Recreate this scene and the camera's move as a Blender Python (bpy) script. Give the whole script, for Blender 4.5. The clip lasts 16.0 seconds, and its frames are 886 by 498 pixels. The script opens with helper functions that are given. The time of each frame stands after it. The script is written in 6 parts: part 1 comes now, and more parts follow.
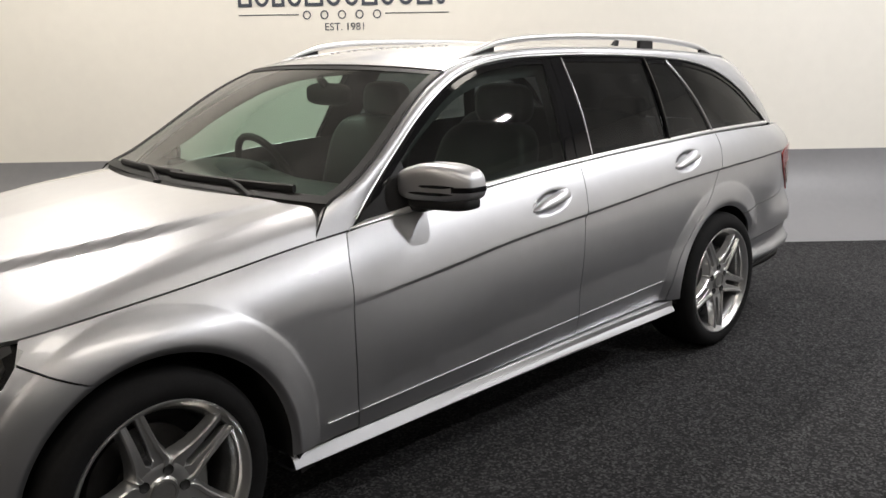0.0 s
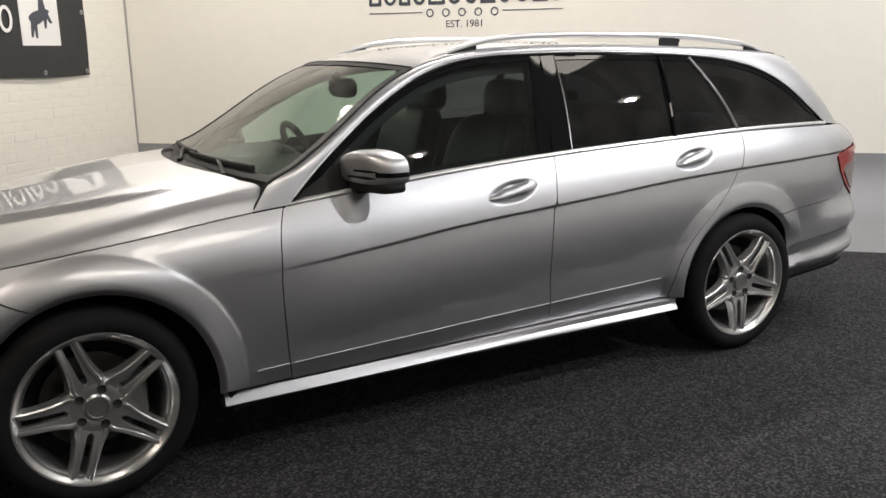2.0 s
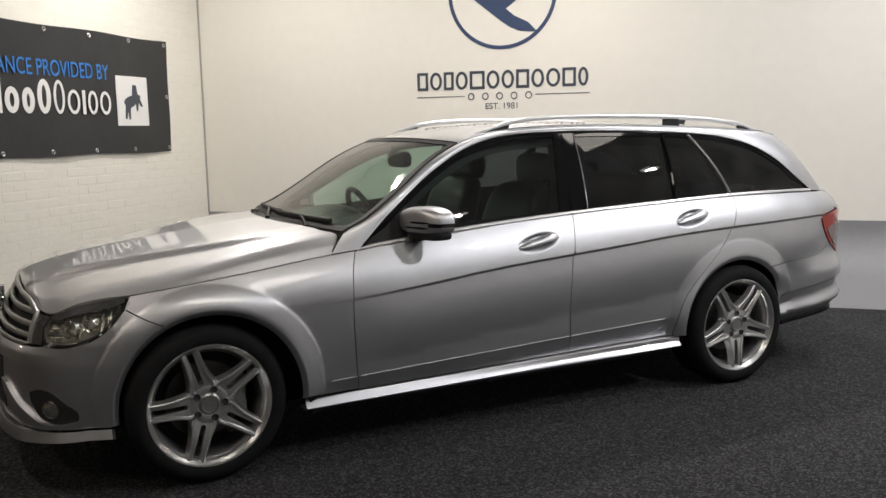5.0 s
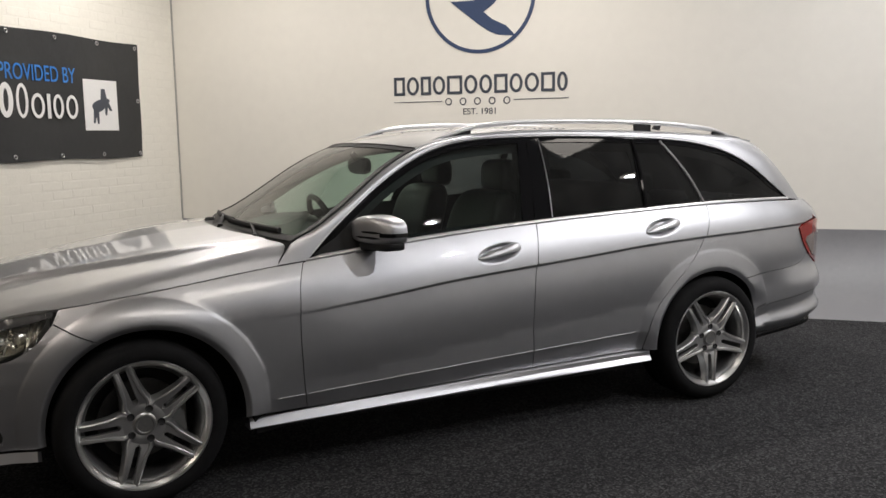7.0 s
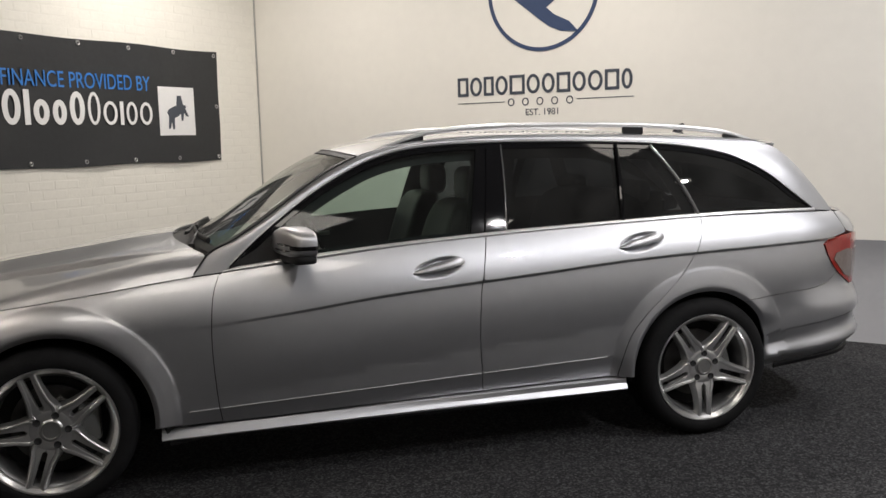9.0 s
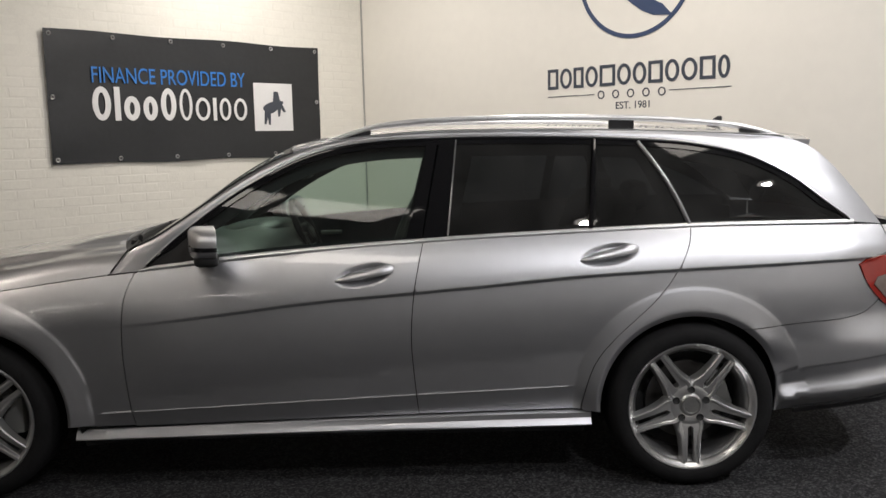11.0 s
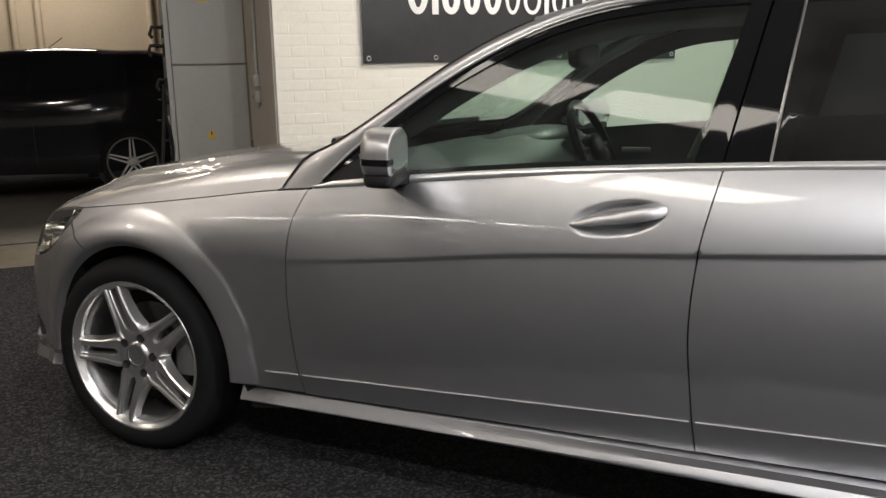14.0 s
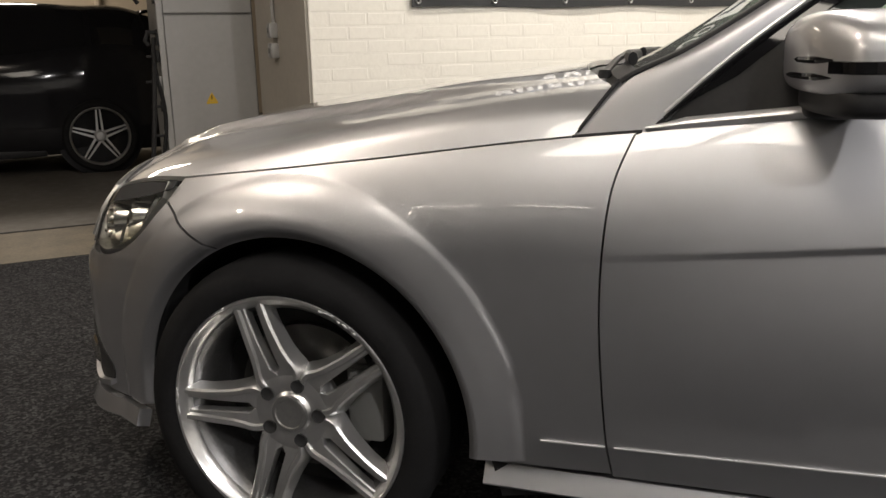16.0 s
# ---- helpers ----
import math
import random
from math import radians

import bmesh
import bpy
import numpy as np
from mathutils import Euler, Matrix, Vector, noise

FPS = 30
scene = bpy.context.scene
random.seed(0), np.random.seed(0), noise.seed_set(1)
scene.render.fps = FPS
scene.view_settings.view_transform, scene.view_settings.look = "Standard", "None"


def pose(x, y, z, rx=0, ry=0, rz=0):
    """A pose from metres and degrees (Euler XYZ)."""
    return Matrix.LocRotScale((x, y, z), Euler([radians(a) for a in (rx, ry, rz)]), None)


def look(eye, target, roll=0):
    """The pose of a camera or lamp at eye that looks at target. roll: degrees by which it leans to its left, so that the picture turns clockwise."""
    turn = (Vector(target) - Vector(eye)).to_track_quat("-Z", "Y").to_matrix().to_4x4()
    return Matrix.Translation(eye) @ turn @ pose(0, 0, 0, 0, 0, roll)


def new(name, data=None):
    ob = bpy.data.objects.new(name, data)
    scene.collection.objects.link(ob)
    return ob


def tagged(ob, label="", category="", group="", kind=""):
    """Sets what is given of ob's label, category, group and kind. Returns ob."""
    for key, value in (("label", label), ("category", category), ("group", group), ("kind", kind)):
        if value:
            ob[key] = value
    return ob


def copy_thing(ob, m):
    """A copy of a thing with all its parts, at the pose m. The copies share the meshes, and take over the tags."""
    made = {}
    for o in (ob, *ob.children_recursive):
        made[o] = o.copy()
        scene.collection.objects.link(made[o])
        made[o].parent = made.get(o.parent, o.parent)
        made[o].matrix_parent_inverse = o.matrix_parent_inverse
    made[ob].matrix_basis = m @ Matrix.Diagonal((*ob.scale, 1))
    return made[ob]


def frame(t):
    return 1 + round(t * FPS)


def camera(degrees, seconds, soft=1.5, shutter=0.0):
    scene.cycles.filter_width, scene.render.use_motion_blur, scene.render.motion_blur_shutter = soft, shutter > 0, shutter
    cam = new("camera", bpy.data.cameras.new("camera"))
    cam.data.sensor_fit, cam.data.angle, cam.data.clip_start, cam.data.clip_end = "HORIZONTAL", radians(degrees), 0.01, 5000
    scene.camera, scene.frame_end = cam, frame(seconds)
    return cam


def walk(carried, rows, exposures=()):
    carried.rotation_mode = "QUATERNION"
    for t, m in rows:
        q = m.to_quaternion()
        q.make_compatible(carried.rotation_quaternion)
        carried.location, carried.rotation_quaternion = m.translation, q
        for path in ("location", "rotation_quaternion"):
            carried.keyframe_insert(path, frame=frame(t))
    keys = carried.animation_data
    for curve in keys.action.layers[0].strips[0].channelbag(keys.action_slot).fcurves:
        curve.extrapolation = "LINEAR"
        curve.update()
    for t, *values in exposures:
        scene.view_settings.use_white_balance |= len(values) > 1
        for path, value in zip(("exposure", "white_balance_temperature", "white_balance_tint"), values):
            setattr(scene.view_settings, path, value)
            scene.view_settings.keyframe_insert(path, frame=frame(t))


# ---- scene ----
cam = camera(54.9, 16.0)
PATH = [
    (0, (0.013, 0.034, 1.376), (0.014, 1.983, 0.927), -1.0),
    (0.5, (0.314, -0.035, 1.39), (0.177, 1.908, 0.939), -1.2),
    (1, (0.58, -0.065, 1.387), (0.332, 1.866, 0.93), -1.1),
    (1.5, (0.851, -0.042, 1.38), (0.476, 1.868, 0.922), -1.1),
    (2, (1.007, -0.108, 1.376), (0.482, 1.767, 0.922), -1.0),
    (2.5, (1.095, -0.27, 1.366), (0.46, 1.572, 0.915), -0.8),
    (3, (1.095, -0.492, 1.38), (0.436, 1.345, 0.943), -0.7),
    (3.5, (1.099, -0.688, 1.397), (0.437, 1.159, 1.012), -0.8),
    (4, (1.161, -0.834, 1.389), (0.508, 1.029, 1.074), -0.9),
    (6.5, (1.25, -0.773, 1.367), (0.663, 1.12, 1.101), -0.8),
    (7, (1.324, -0.606, 1.366), (0.712, 1.28, 1.104), -0.9),
    (7.5, (1.518, -0.481, 1.378), (0.826, 1.378, 1.12), -1.2),
    (8, (1.774, -0.378, 1.393), (0.973, 1.436, 1.136), -1.3),
    (8.5, (1.973, -0.19, 1.388), (1.077, 1.579, 1.127), -1.3),
    (9, (2.163, 0.008, 1.384), (1.177, 1.729, 1.125), -1.4),
    (9.2, (2.249, 0.083, 1.384), (1.228, 1.783, 1.124), -1.4),
    (11.3, (2.894, 1.13, 1.35), (1.432, 2.47, 1.089), -1.4),
    (11.5, (2.924, 1.248, 1.35), (1.402, 2.518, 1.084), -1.5),
    (12, (2.883, 1.545, 1.319), (1.231, 2.638, 1.049), -1.6),
    (12.5, (2.777, 1.784, 1.287), (1.028, 2.716, 1.015), -1.7),
    (13, (2.597, 1.963, 1.262), (0.776, 2.742, 0.979), -1.4),
    (13.5, (2.36, 2.025, 1.213), (0.512, 2.71, 0.873), -1.3),
    (14, (2.074, 1.995, 1.2), (0.239, 2.67, 0.78), -1.1),
    (14.5, (1.745, 1.941, 1.154), (-0.077, 2.622, 0.687), -1.1),
    (15, (1.452, 1.843, 1.151), (-0.364, 2.538, 0.684), -1.2),
    (15.5, (1.164, 1.697, 1.141), (-0.629, 2.451, 0.675), -1.3),
    (16, (0.855, 1.592, 1.02), (-0.908, 2.41, 0.551), -1.4),
]
EXPOSURES = [(0.0, 0.58, 6650, 12), (2.0, 0.52, 6650, 12), (3.5, 0.50, 6600, 12), (4.0, 0.46, 6580, 12), (6.5, 0.15, 6580, 13), (9.2, 0.17, 6600, 13), (11.5, 0.24, 6600, 13),
             (13.0, 0.38, 6620, 13), (13.5, 0.50, 6640, 13), (14.0, 0.84, 6680, 12), (15.0, 1.07, 6830, 12), (16.0, 0.95, 6880, 13)]
walk(cam, [(t, look(eye, target, roll)) for t, eye, target, roll in PATH], EXPOSURES)

# ---- world and lamps ----
world = bpy.data.worlds.new("hall_world")
scene.world = world
world.use_nodes = True
world.node_tree.nodes["Background"].inputs[0].default_value = (0.9, 0.95, 1.0, 1)
world.node_tree.nodes["Background"].inputs[1].default_value = 0.02
scene.view_settings.exposure = 0.0


def area_lamp(name, x, y, z, size, watts, tint=(1.0, 0.96, 0.90), target=None):
    d = bpy.data.lights.new(name, "AREA")
    d.shape, d.size, d.energy, d.color = "DISK", size, watts, tint
    ob = new(name, d)
    ob.matrix_world = look((x, y, z), target or (x, y + 0.001, 0))
    return ob


CEIL = 3.7
# downlights of the ceiling: x, y, watts; (2.7, 5.5) and (-2.3, -2.0) are added fill
LAMPS = [(-2.6, 5.05, 47), (-0.1, 5.0, 54), (4.2, 3.93, 79), (3.95, 1.65, 54), (2.7, 5.5, 23), (-2.3, 0.6, 21), (-2.3, -2.0, 19)]
for lx, ly, lw in LAMPS:
    tint = (1.0, 0.90, 0.78) if lx < -2 and ly < 2 else (0.97, 0.98, 1.0) if lx > 2 else (1.0, 0.96, 0.90)
    area_lamp("downlight_fill_lamp", lx, ly, CEIL - 0.075, 0.14, lw, tint)
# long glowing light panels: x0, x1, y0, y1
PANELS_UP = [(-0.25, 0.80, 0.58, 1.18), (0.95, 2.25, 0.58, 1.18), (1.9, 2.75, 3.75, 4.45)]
# slim tubes further back over the hall: x0, x1, y
TUBES = [(-1.6, -0.2, -2.55), (0.05, 1.45, -2.75), (1.7, 3.1, -2.95)]
# unseen fill light, added to brighten the next hall
area_lamp("far_hall_fill", -11.4, 1.2, 3.9, 1.2, 49, (1.0, 0.91, 0.78))


# ---- materials ----
def mat(name, color=(0.5, 0.5, 0.5), rough=0.5, metal=0.0, coat=0.0, var=0.0, scale=8.0, bump=0.0, bump_scale=60.0, spec=0.5,
        emit=None, emit_strength=0.0, rough_var=0.0, dist=0.002, detail=5.0):
    m = bpy.data.materials.new(name)
    m.use_nodes = True
    nt = m.node_tree
    b = nt.nodes["Principled BSDF"]
    b.inputs["Base Color"].default_value = (*color, 1)
    b.inputs["Roughness"].default_value = rough
    b.inputs["Metallic"].default_value = metal
    b.inputs["Coat Weight"].default_value = coat
    b.inputs["Coat Roughness"].default_value = 0.03
    b.inputs["Specular IOR Level"].default_value = spec
    if emit:
        b.inputs["Emission Color"].default_value = (*emit, 1)
        b.inputs["Emission Strength"].default_value = emit_strength
    tc = nt.nodes.new("ShaderNodeTexCoord")
    if var or rough_var:
        n1 = nt.nodes.new("ShaderNodeTexNoise")
        n1.inputs["Scale"].default_value, n1.inputs["Detail"].default_value = scale, detail
        nt.links.new(tc.outputs["Object"], n1.inputs["Vector"])
        n2 = nt.nodes.new("ShaderNodeTexNoise")
        n2.inputs["Scale"].default_value, n2.inputs["Detail"].default_value = scale * 9, 4.0
        nt.links.new(tc.outputs["Object"], n2.inputs["Vector"])
        add = nt.nodes.new("ShaderNodeMath")
        add.operation = "ADD"
        nt.links.new(n1.outputs["Fac"], add.inputs[0])
        nt.links.new(n2.outputs["Fac"], add.inputs[1])
        if var:
            r = nt.nodes.new("ShaderNodeMapRange")
            r.inputs[1].default_value, r.inputs[2].default_value = 0.6, 1.4
            r.inputs[3].default_value, r.inputs[4].default_value = 1 - var, 1 + var
            nt.links.new(add.outputs[0], r.inputs[0])
            mx = nt.nodes.new("ShaderNodeVectorMath")
            mx.operation = "SCALE"
            mx.inputs[0].default_value = color
            nt.links.new(r.outputs[0], mx.inputs["Scale"])
            nt.links.new(mx.outputs[0], b.inputs["Base Color"])
        if rough_var:
            r = nt.nodes.new("ShaderNodeMapRange")
            r.inputs[1].default_value, r.inputs[2].default_value = 0.6, 1.4
            r.inputs[3].default_value, r.inputs[4].default_value = max(rough - rough_var, 0.02), rough + rough_var
            nt.links.new(add.outputs[0], r.inputs[0])
            nt.links.new(r.outputs[0], b.inputs["Roughness"])
    if bump:
        n3 = nt.nodes.new("ShaderNodeTexNoise")
        n3.inputs["Scale"].default_value, n3.inputs["Detail"].default_value = bump_scale, 6.0
        nt.links.new(tc.outputs["Object"], n3.inputs["Vector"])
        bp = nt.nodes.new("ShaderNodeBump")
        bp.inputs["Strength"].default_value, bp.inputs["Distance"].default_value = bump, dist
        nt.links.new(n3.outputs["Fac"], bp.inputs["Height"])
        nt.links.new(bp.outputs[0], b.inputs["Normal"])
    return m


def glass(name, tint, gloss_rough=0.0, ior=1.5, dust_haze=0.02):
    """A thin pane: tinted see-through with a mirror gloss by Fresnel."""
    m = bpy.data.materials.new(name)
    m.use_nodes = True
    nt = m.node_tree
    nt.nodes.remove(nt.nodes["Principled BSDF"])
    t, g, f, mix = (nt.nodes.new("ShaderNode" + k) for k in ("BsdfTransparent", "BsdfGlossy", "LayerWeight", "MixShader"))
    t.inputs[0].default_value = (*tint, 1)
    g.inputs["Roughness"].default_value = gloss_rough
    f.inputs[0].default_value = 0.5
    f0 = ((ior - 1) / (ior + 1)) ** 2
    pw5, ramp = nt.nodes.new("ShaderNodeMath"), nt.nodes.new("ShaderNodeMath")
    pw5.operation, ramp.operation = "POWER", "MULTIPLY_ADD"
    pw5.inputs[1].default_value = 5.0
    ramp.inputs[1].default_value, ramp.inputs[2].default_value = 1 - f0, f0
    nt.links.new(f.outputs["Facing"], pw5.inputs[0])
    nt.links.new(pw5.outputs[0], ramp.inputs[0])
    nt.links.new(ramp.outputs[0], mix.inputs[0])
    nt.links.new(t.outputs[0], mix.inputs[1])
    nt.links.new(g.outputs[0], mix.inputs[2])
    # Diffuse film: thin dust, plus painted haze for the room's pale reflection
    haze_bsdf, film = nt.nodes.new("ShaderNodeBsdfDiffuse"), nt.nodes.new("ShaderNodeMixShader")
    haze_bsdf.inputs[0].default_value = (0.6, 0.6, 0.58, 1)
    nz = nt.nodes.new("ShaderNodeTexNoise")
    nz.inputs["Scale"].default_value = 7.0
    tc = nt.nodes.new("ShaderNodeTexCoord")
    nt.links.new(tc.outputs["Object"], nz.inputs["Vector"])
    mr = nt.nodes.new("ShaderNodeMapRange")
    mr.inputs[1].default_value, mr.inputs[2].default_value = 0.3, 0.7
    mr.inputs[3].default_value, mr.inputs[4].default_value = 0.6 * dust_haze, 1.4 * dust_haze
    nt.links.new(nz.outputs["Fac"], mr.inputs[0])
    nt.links.new(mr.outputs[0], film.inputs[0])
    nt.links.new(mix.outputs[0], film.inputs[1])
    nt.links.new(haze_bsdf.outputs[0], film.inputs[2])
    nt.links.new(film.outputs[0], nt.nodes["Material Output"].inputs[0])
    return m


M_PAINT = mat("silver_paint", (0.585, 0.592, 0.612), 0.45, 1.0, 1.0, var=0.03, scale=2.0, bump=0.06, bump_scale=900, dist=0.0004)
M_PAINT.node_tree.nodes["Principled BSDF"].inputs["Coat IOR"].default_value = 1.57
M_BLACK_PAINT = mat("black_paint", (0.011, 0.011, 0.0125), 0.08, 0.0, 0.0, var=0.2, scale=2, spec=0.3)
M_WHITE_PAINT = mat("pale_car_paint", (0.62, 0.62, 0.60), 0.3, 0.0, 1.0, var=0.04, scale=2)
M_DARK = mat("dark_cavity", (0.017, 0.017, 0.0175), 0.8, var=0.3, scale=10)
M_RUBBER = mat("tyre_rubber", (0.013, 0.013, 0.0135), 0.8, spec=0.12, var=0.35, scale=14, bump=0.25, bump_scale=140, rough_var=0.12)
M_TRIM = mat("black_trim", (0.008, 0.008, 0.009), 0.04, var=0.15, scale=5)
M_MATT = mat("black_plastic", (0.017, 0.017, 0.018), 0.55, spec=0.3, var=0.25, scale=12, bump=0.1, bump_scale=400)
M_CHROME = mat("chrome", (0.82, 0.82, 0.82), 0.12, 1.0, rough_var=0.05, scale=20)
M_ALU = mat("brushed_aluminium", (0.78, 0.78, 0.78), 0.34, 0.65, rough_var=0.08, scale=30)
M_RIM = mat("alloy_wheel_silver", (0.66, 0.66, 0.655), 0.29, 0.88, 0.5, var=0.05, scale=12)
M_SCUFF = mat("bare_scuffed_metal", (0.82, 0.82, 0.82), 0.7, 0.3, var=0.3, scale=90)
# Rim alloy darkened: shade inside the wheel is put into the colour
M_RIM_SHADE = mat("shaded_alloy_barrel", (0.20, 0.20, 0.20), 0.40, 0.8, var=0.2, scale=14)
M_DISC = mat("brake_steel", (0.15, 0.145, 0.14), 0.38, 1.0, var=0.15, scale=40)
M_GLASS_F = glass("front_glass", (0.63, 0.73, 0.69), dust_haze=0.018)
M_GLASS_W = glass("windscreen_glass", (0.60, 0.75, 0.67), ior=1.52, dust_haze=0.055)
M_GLASS_R = glass("privacy_glass", (0.085, 0.094, 0.102), dust_haze=0.028)
M_LENS = glass("lamp_lens", (0.86, 0.87, 0.86))
M_RED = mat("tail_red", (0.31, 0.026, 0.018), 0.12, coat=1.0, var=0.2, scale=40)
M_TAILCLEAR = mat("tail_clear", (0.20, 0.16, 0.14), 0.15, coat=1.0, var=0.2, scale=60)
M_LAMPIN = mat("lamp_reflector", (0.80, 0.78, 0.72), 0.16, 1.0, var=0.2, scale=40)
M_LAMPDARK = mat("lamp_chrome", (0.74, 0.72, 0.66), 0.30, 0.8, var=0.35, scale=14)
M_SMOKE = mat("smoky_lamp_edge", (0.06, 0.06, 0.06), 0.10, 0.0, 1.0, var=0.2, scale=10)
M_SLAT = mat("dull_silver_slat", (0.36, 0.36, 0.35), 0.32, 0.8, var=0.12, scale=18)
M_LEATHER = mat("grey_leather", (0.024, 0.026, 0.026), 0.45, var=0.1, scale=9, bump=0.2, bump_scale=260)
M_DASH = mat("dash_plastic", (0.013, 0.017, 0.019), 0.42, var=0.15, scale=12, bump=0.15, bump_scale=300)
M_CARPET = mat("charcoal_carpet", (0.0185, 0.0187, 0.0200), 0.95, var=0.75, scale=22, bump=0.9, bump_scale=260, dist=0.006, spec=0.2)
ntc = M_CARPET.node_tree
bsdf = ntc.nodes["Principled BSDF"]
tcc = ntc.nodes.new("ShaderNodeTexCoord")
old = bsdf.inputs["Base Color"].links[0].from_socket
fl = ntc.nodes.new("ShaderNodeTexVoronoi")
fl.inputs["Scale"].default_value = 125.0
ntc.links.new(tcc.outputs["Object"], fl.inputs["Vector"])
fr_ = ntc.nodes.new("ShaderNodeMapRange")
fr_.inputs[1].default_value, fr_.inputs[2].default_value, fr_.inputs[3].default_value, fr_.inputs[4].default_value = 0.50, 0.86, 0.0, 1.0
ntc.links.new(fl.outputs["Color"], fr_.inputs[0])
mixc = ntc.nodes.new("ShaderNodeMix")
mixc.data_type = "RGBA"
ntc.links.new(fr_.outputs[0], mixc.inputs["Factor"])
ntc.links.new(old, mixc.inputs[6])
mixc.inputs[7].default_value = (0.082, 0.082, 0.085, 1)
ntc.links.new(mixc.outputs[2], bsdf.inputs["Base Color"])
M_WALL = mat("cream_board", (0.80, 0.775, 0.71), 0.55, var=0.025, scale=1.2, bump=0.05, bump_scale=90)
M_COVE = mat("grey_cove_paint", (0.23, 0.23, 0.24), 0.45, var=0.06, scale=2.5, bump=0.08, bump_scale=25, rough_var=0.1)
M_BRICK = mat("white_painted_brick", (0.81, 0.79, 0.72), 0.6, var=0.04, scale=5, bump=0.35, bump_scale=22, dist=0.005)
M_MORTAR = mat("white_painted_mortar", (0.80, 0.78, 0.71), 0.7, var=0.06, scale=9, bump=0.4, bump_scale=60, dist=0.003)
M_CONC = mat("polished_concrete", (0.11, 0.10, 0.086), 0.55, var=0.18, scale=1.6, rough_var=0.15, bump=0.05, bump_scale=30)
M_OCHRE = mat("worn_ochre_floor", (0.125, 0.10, 0.062), 0.5, var=0.45, scale=7, bump=0.1, bump_scale=40)
M_PILLAR = mat("beige_plaster", (0.46, 0.43, 0.38), 0.7, var=0.08, scale=3, bump=0.25, bump_scale=50)
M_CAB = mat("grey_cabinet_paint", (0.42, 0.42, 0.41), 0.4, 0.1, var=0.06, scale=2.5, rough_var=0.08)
# cabinet grey darkened for its shaded side; elsewhere a plain dark grey
M_CABDARK = mat("grey_cabinet_darkened", (0.26, 0.26, 0.25), 0.45, 0.1, var=0.08, scale=3)
M_VINYL = mat("black_vinyl", (0.020, 0.022, 0.025), 0.42, var=0.15, scale=3, bump=0.25, bump_scale=5, dist=0.02)
M_BLUE = mat("blue_print", (0.03, 0.20, 0.60), 0.45, var=0.03, scale=6)
M_WHITE = mat("white_print", (0.80, 0.80, 0.80), 0.45, var=0.03, scale=6)
M_NAVY = mat("navy_print", (0.035, 0.06, 0.13), 0.45, var=0.06, scale=6)
M_SLATE = mat("slate_print", (0.055, 0.065, 0.085), 0.45, var=0.06, scale=6)
M_EASTWALL = mat("pale_reflector_wall", (0.80, 0.78, 0.74), 0.6, var=0.06, scale=1.4)
M_HALLWALL = mat("unseen_wall_dark", (0.09, 0.09, 0.09), 0.7, var=0.1, scale=1.5)
M_BEAD = mat("dim_bead", (0.30, 0.30, 0.30), 0.3, 0.8, var=0.1, scale=20)
M_STEEL = mat("galvanised_steel", (0.5, 0.5, 0.5), 0.35, 1.0, var=0.1, scale=30)
M_YELLOW = mat("warning_yellow", (0.75, 0.48, 0.03), 0.5, var=0.08, scale=20)
M_CEIL = mat("ceiling_paint", (0.27, 0.27, 0.27), 0.8, var=0.05, scale=1.5)
M_LAMP = mat("lamp_face", (1, 1, 1), 0.4, emit=(1.0, 0.95, 0.86), emit_strength=5)
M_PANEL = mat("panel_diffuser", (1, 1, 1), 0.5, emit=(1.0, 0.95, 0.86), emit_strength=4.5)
M_TUBE = mat("tube_glow", (1, 1, 1), 0.4, emit=(1.0, 0.95, 0.86), emit_strength=14)
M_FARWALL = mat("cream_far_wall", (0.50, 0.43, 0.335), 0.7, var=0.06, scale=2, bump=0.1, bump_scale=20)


# ---- mesh helpers ----
def empty(name, m, label, category, group="", kind=""):
    ob = new(name)
    ob.empty_display_size = 0.2
    ob.matrix_world = m
    return tagged(ob, label, category, group, kind)


def link(name, me, material, parent=None, label=""):
    me.materials.clear()
    me.materials.append(material)
    ob = new(name, me)
    if parent is not None:
        ob.parent = parent
    if label:
        ob["label"] = label
    return ob


def part(name, bm, material, parent=None, label="", smooth=True, sharp=35):
    me = bpy.data.meshes.new(name)
    bm.normal_update()
    bm.to_mesh(me)
    bm.free()
    for p in me.polygons:
        p.use_smooth = smooth
    if smooth:
        me.set_sharp_from_angle(angle=radians(sharp))
    return link(name, me, material, parent, label)


def box_bm(x0, y0, z0, x1, y1, z1, bevel=0.0, seg=2):
    bm = bmesh.new()
    bmesh.ops.create_cube(bm, size=1, matrix=Matrix.Translation(((x0 + x1) / 2, (y0 + y1) / 2, (z0 + z1) / 2)) @ Matrix.Diagonal((abs(x1 - x0), abs(y1 - y0), abs(z1 - z0), 1)))
    if bevel:
        bmesh.ops.bevel(bm, geom=bm.edges[:], offset=bevel, segments=seg, affect="EDGES", profile=0.5)
    return bm


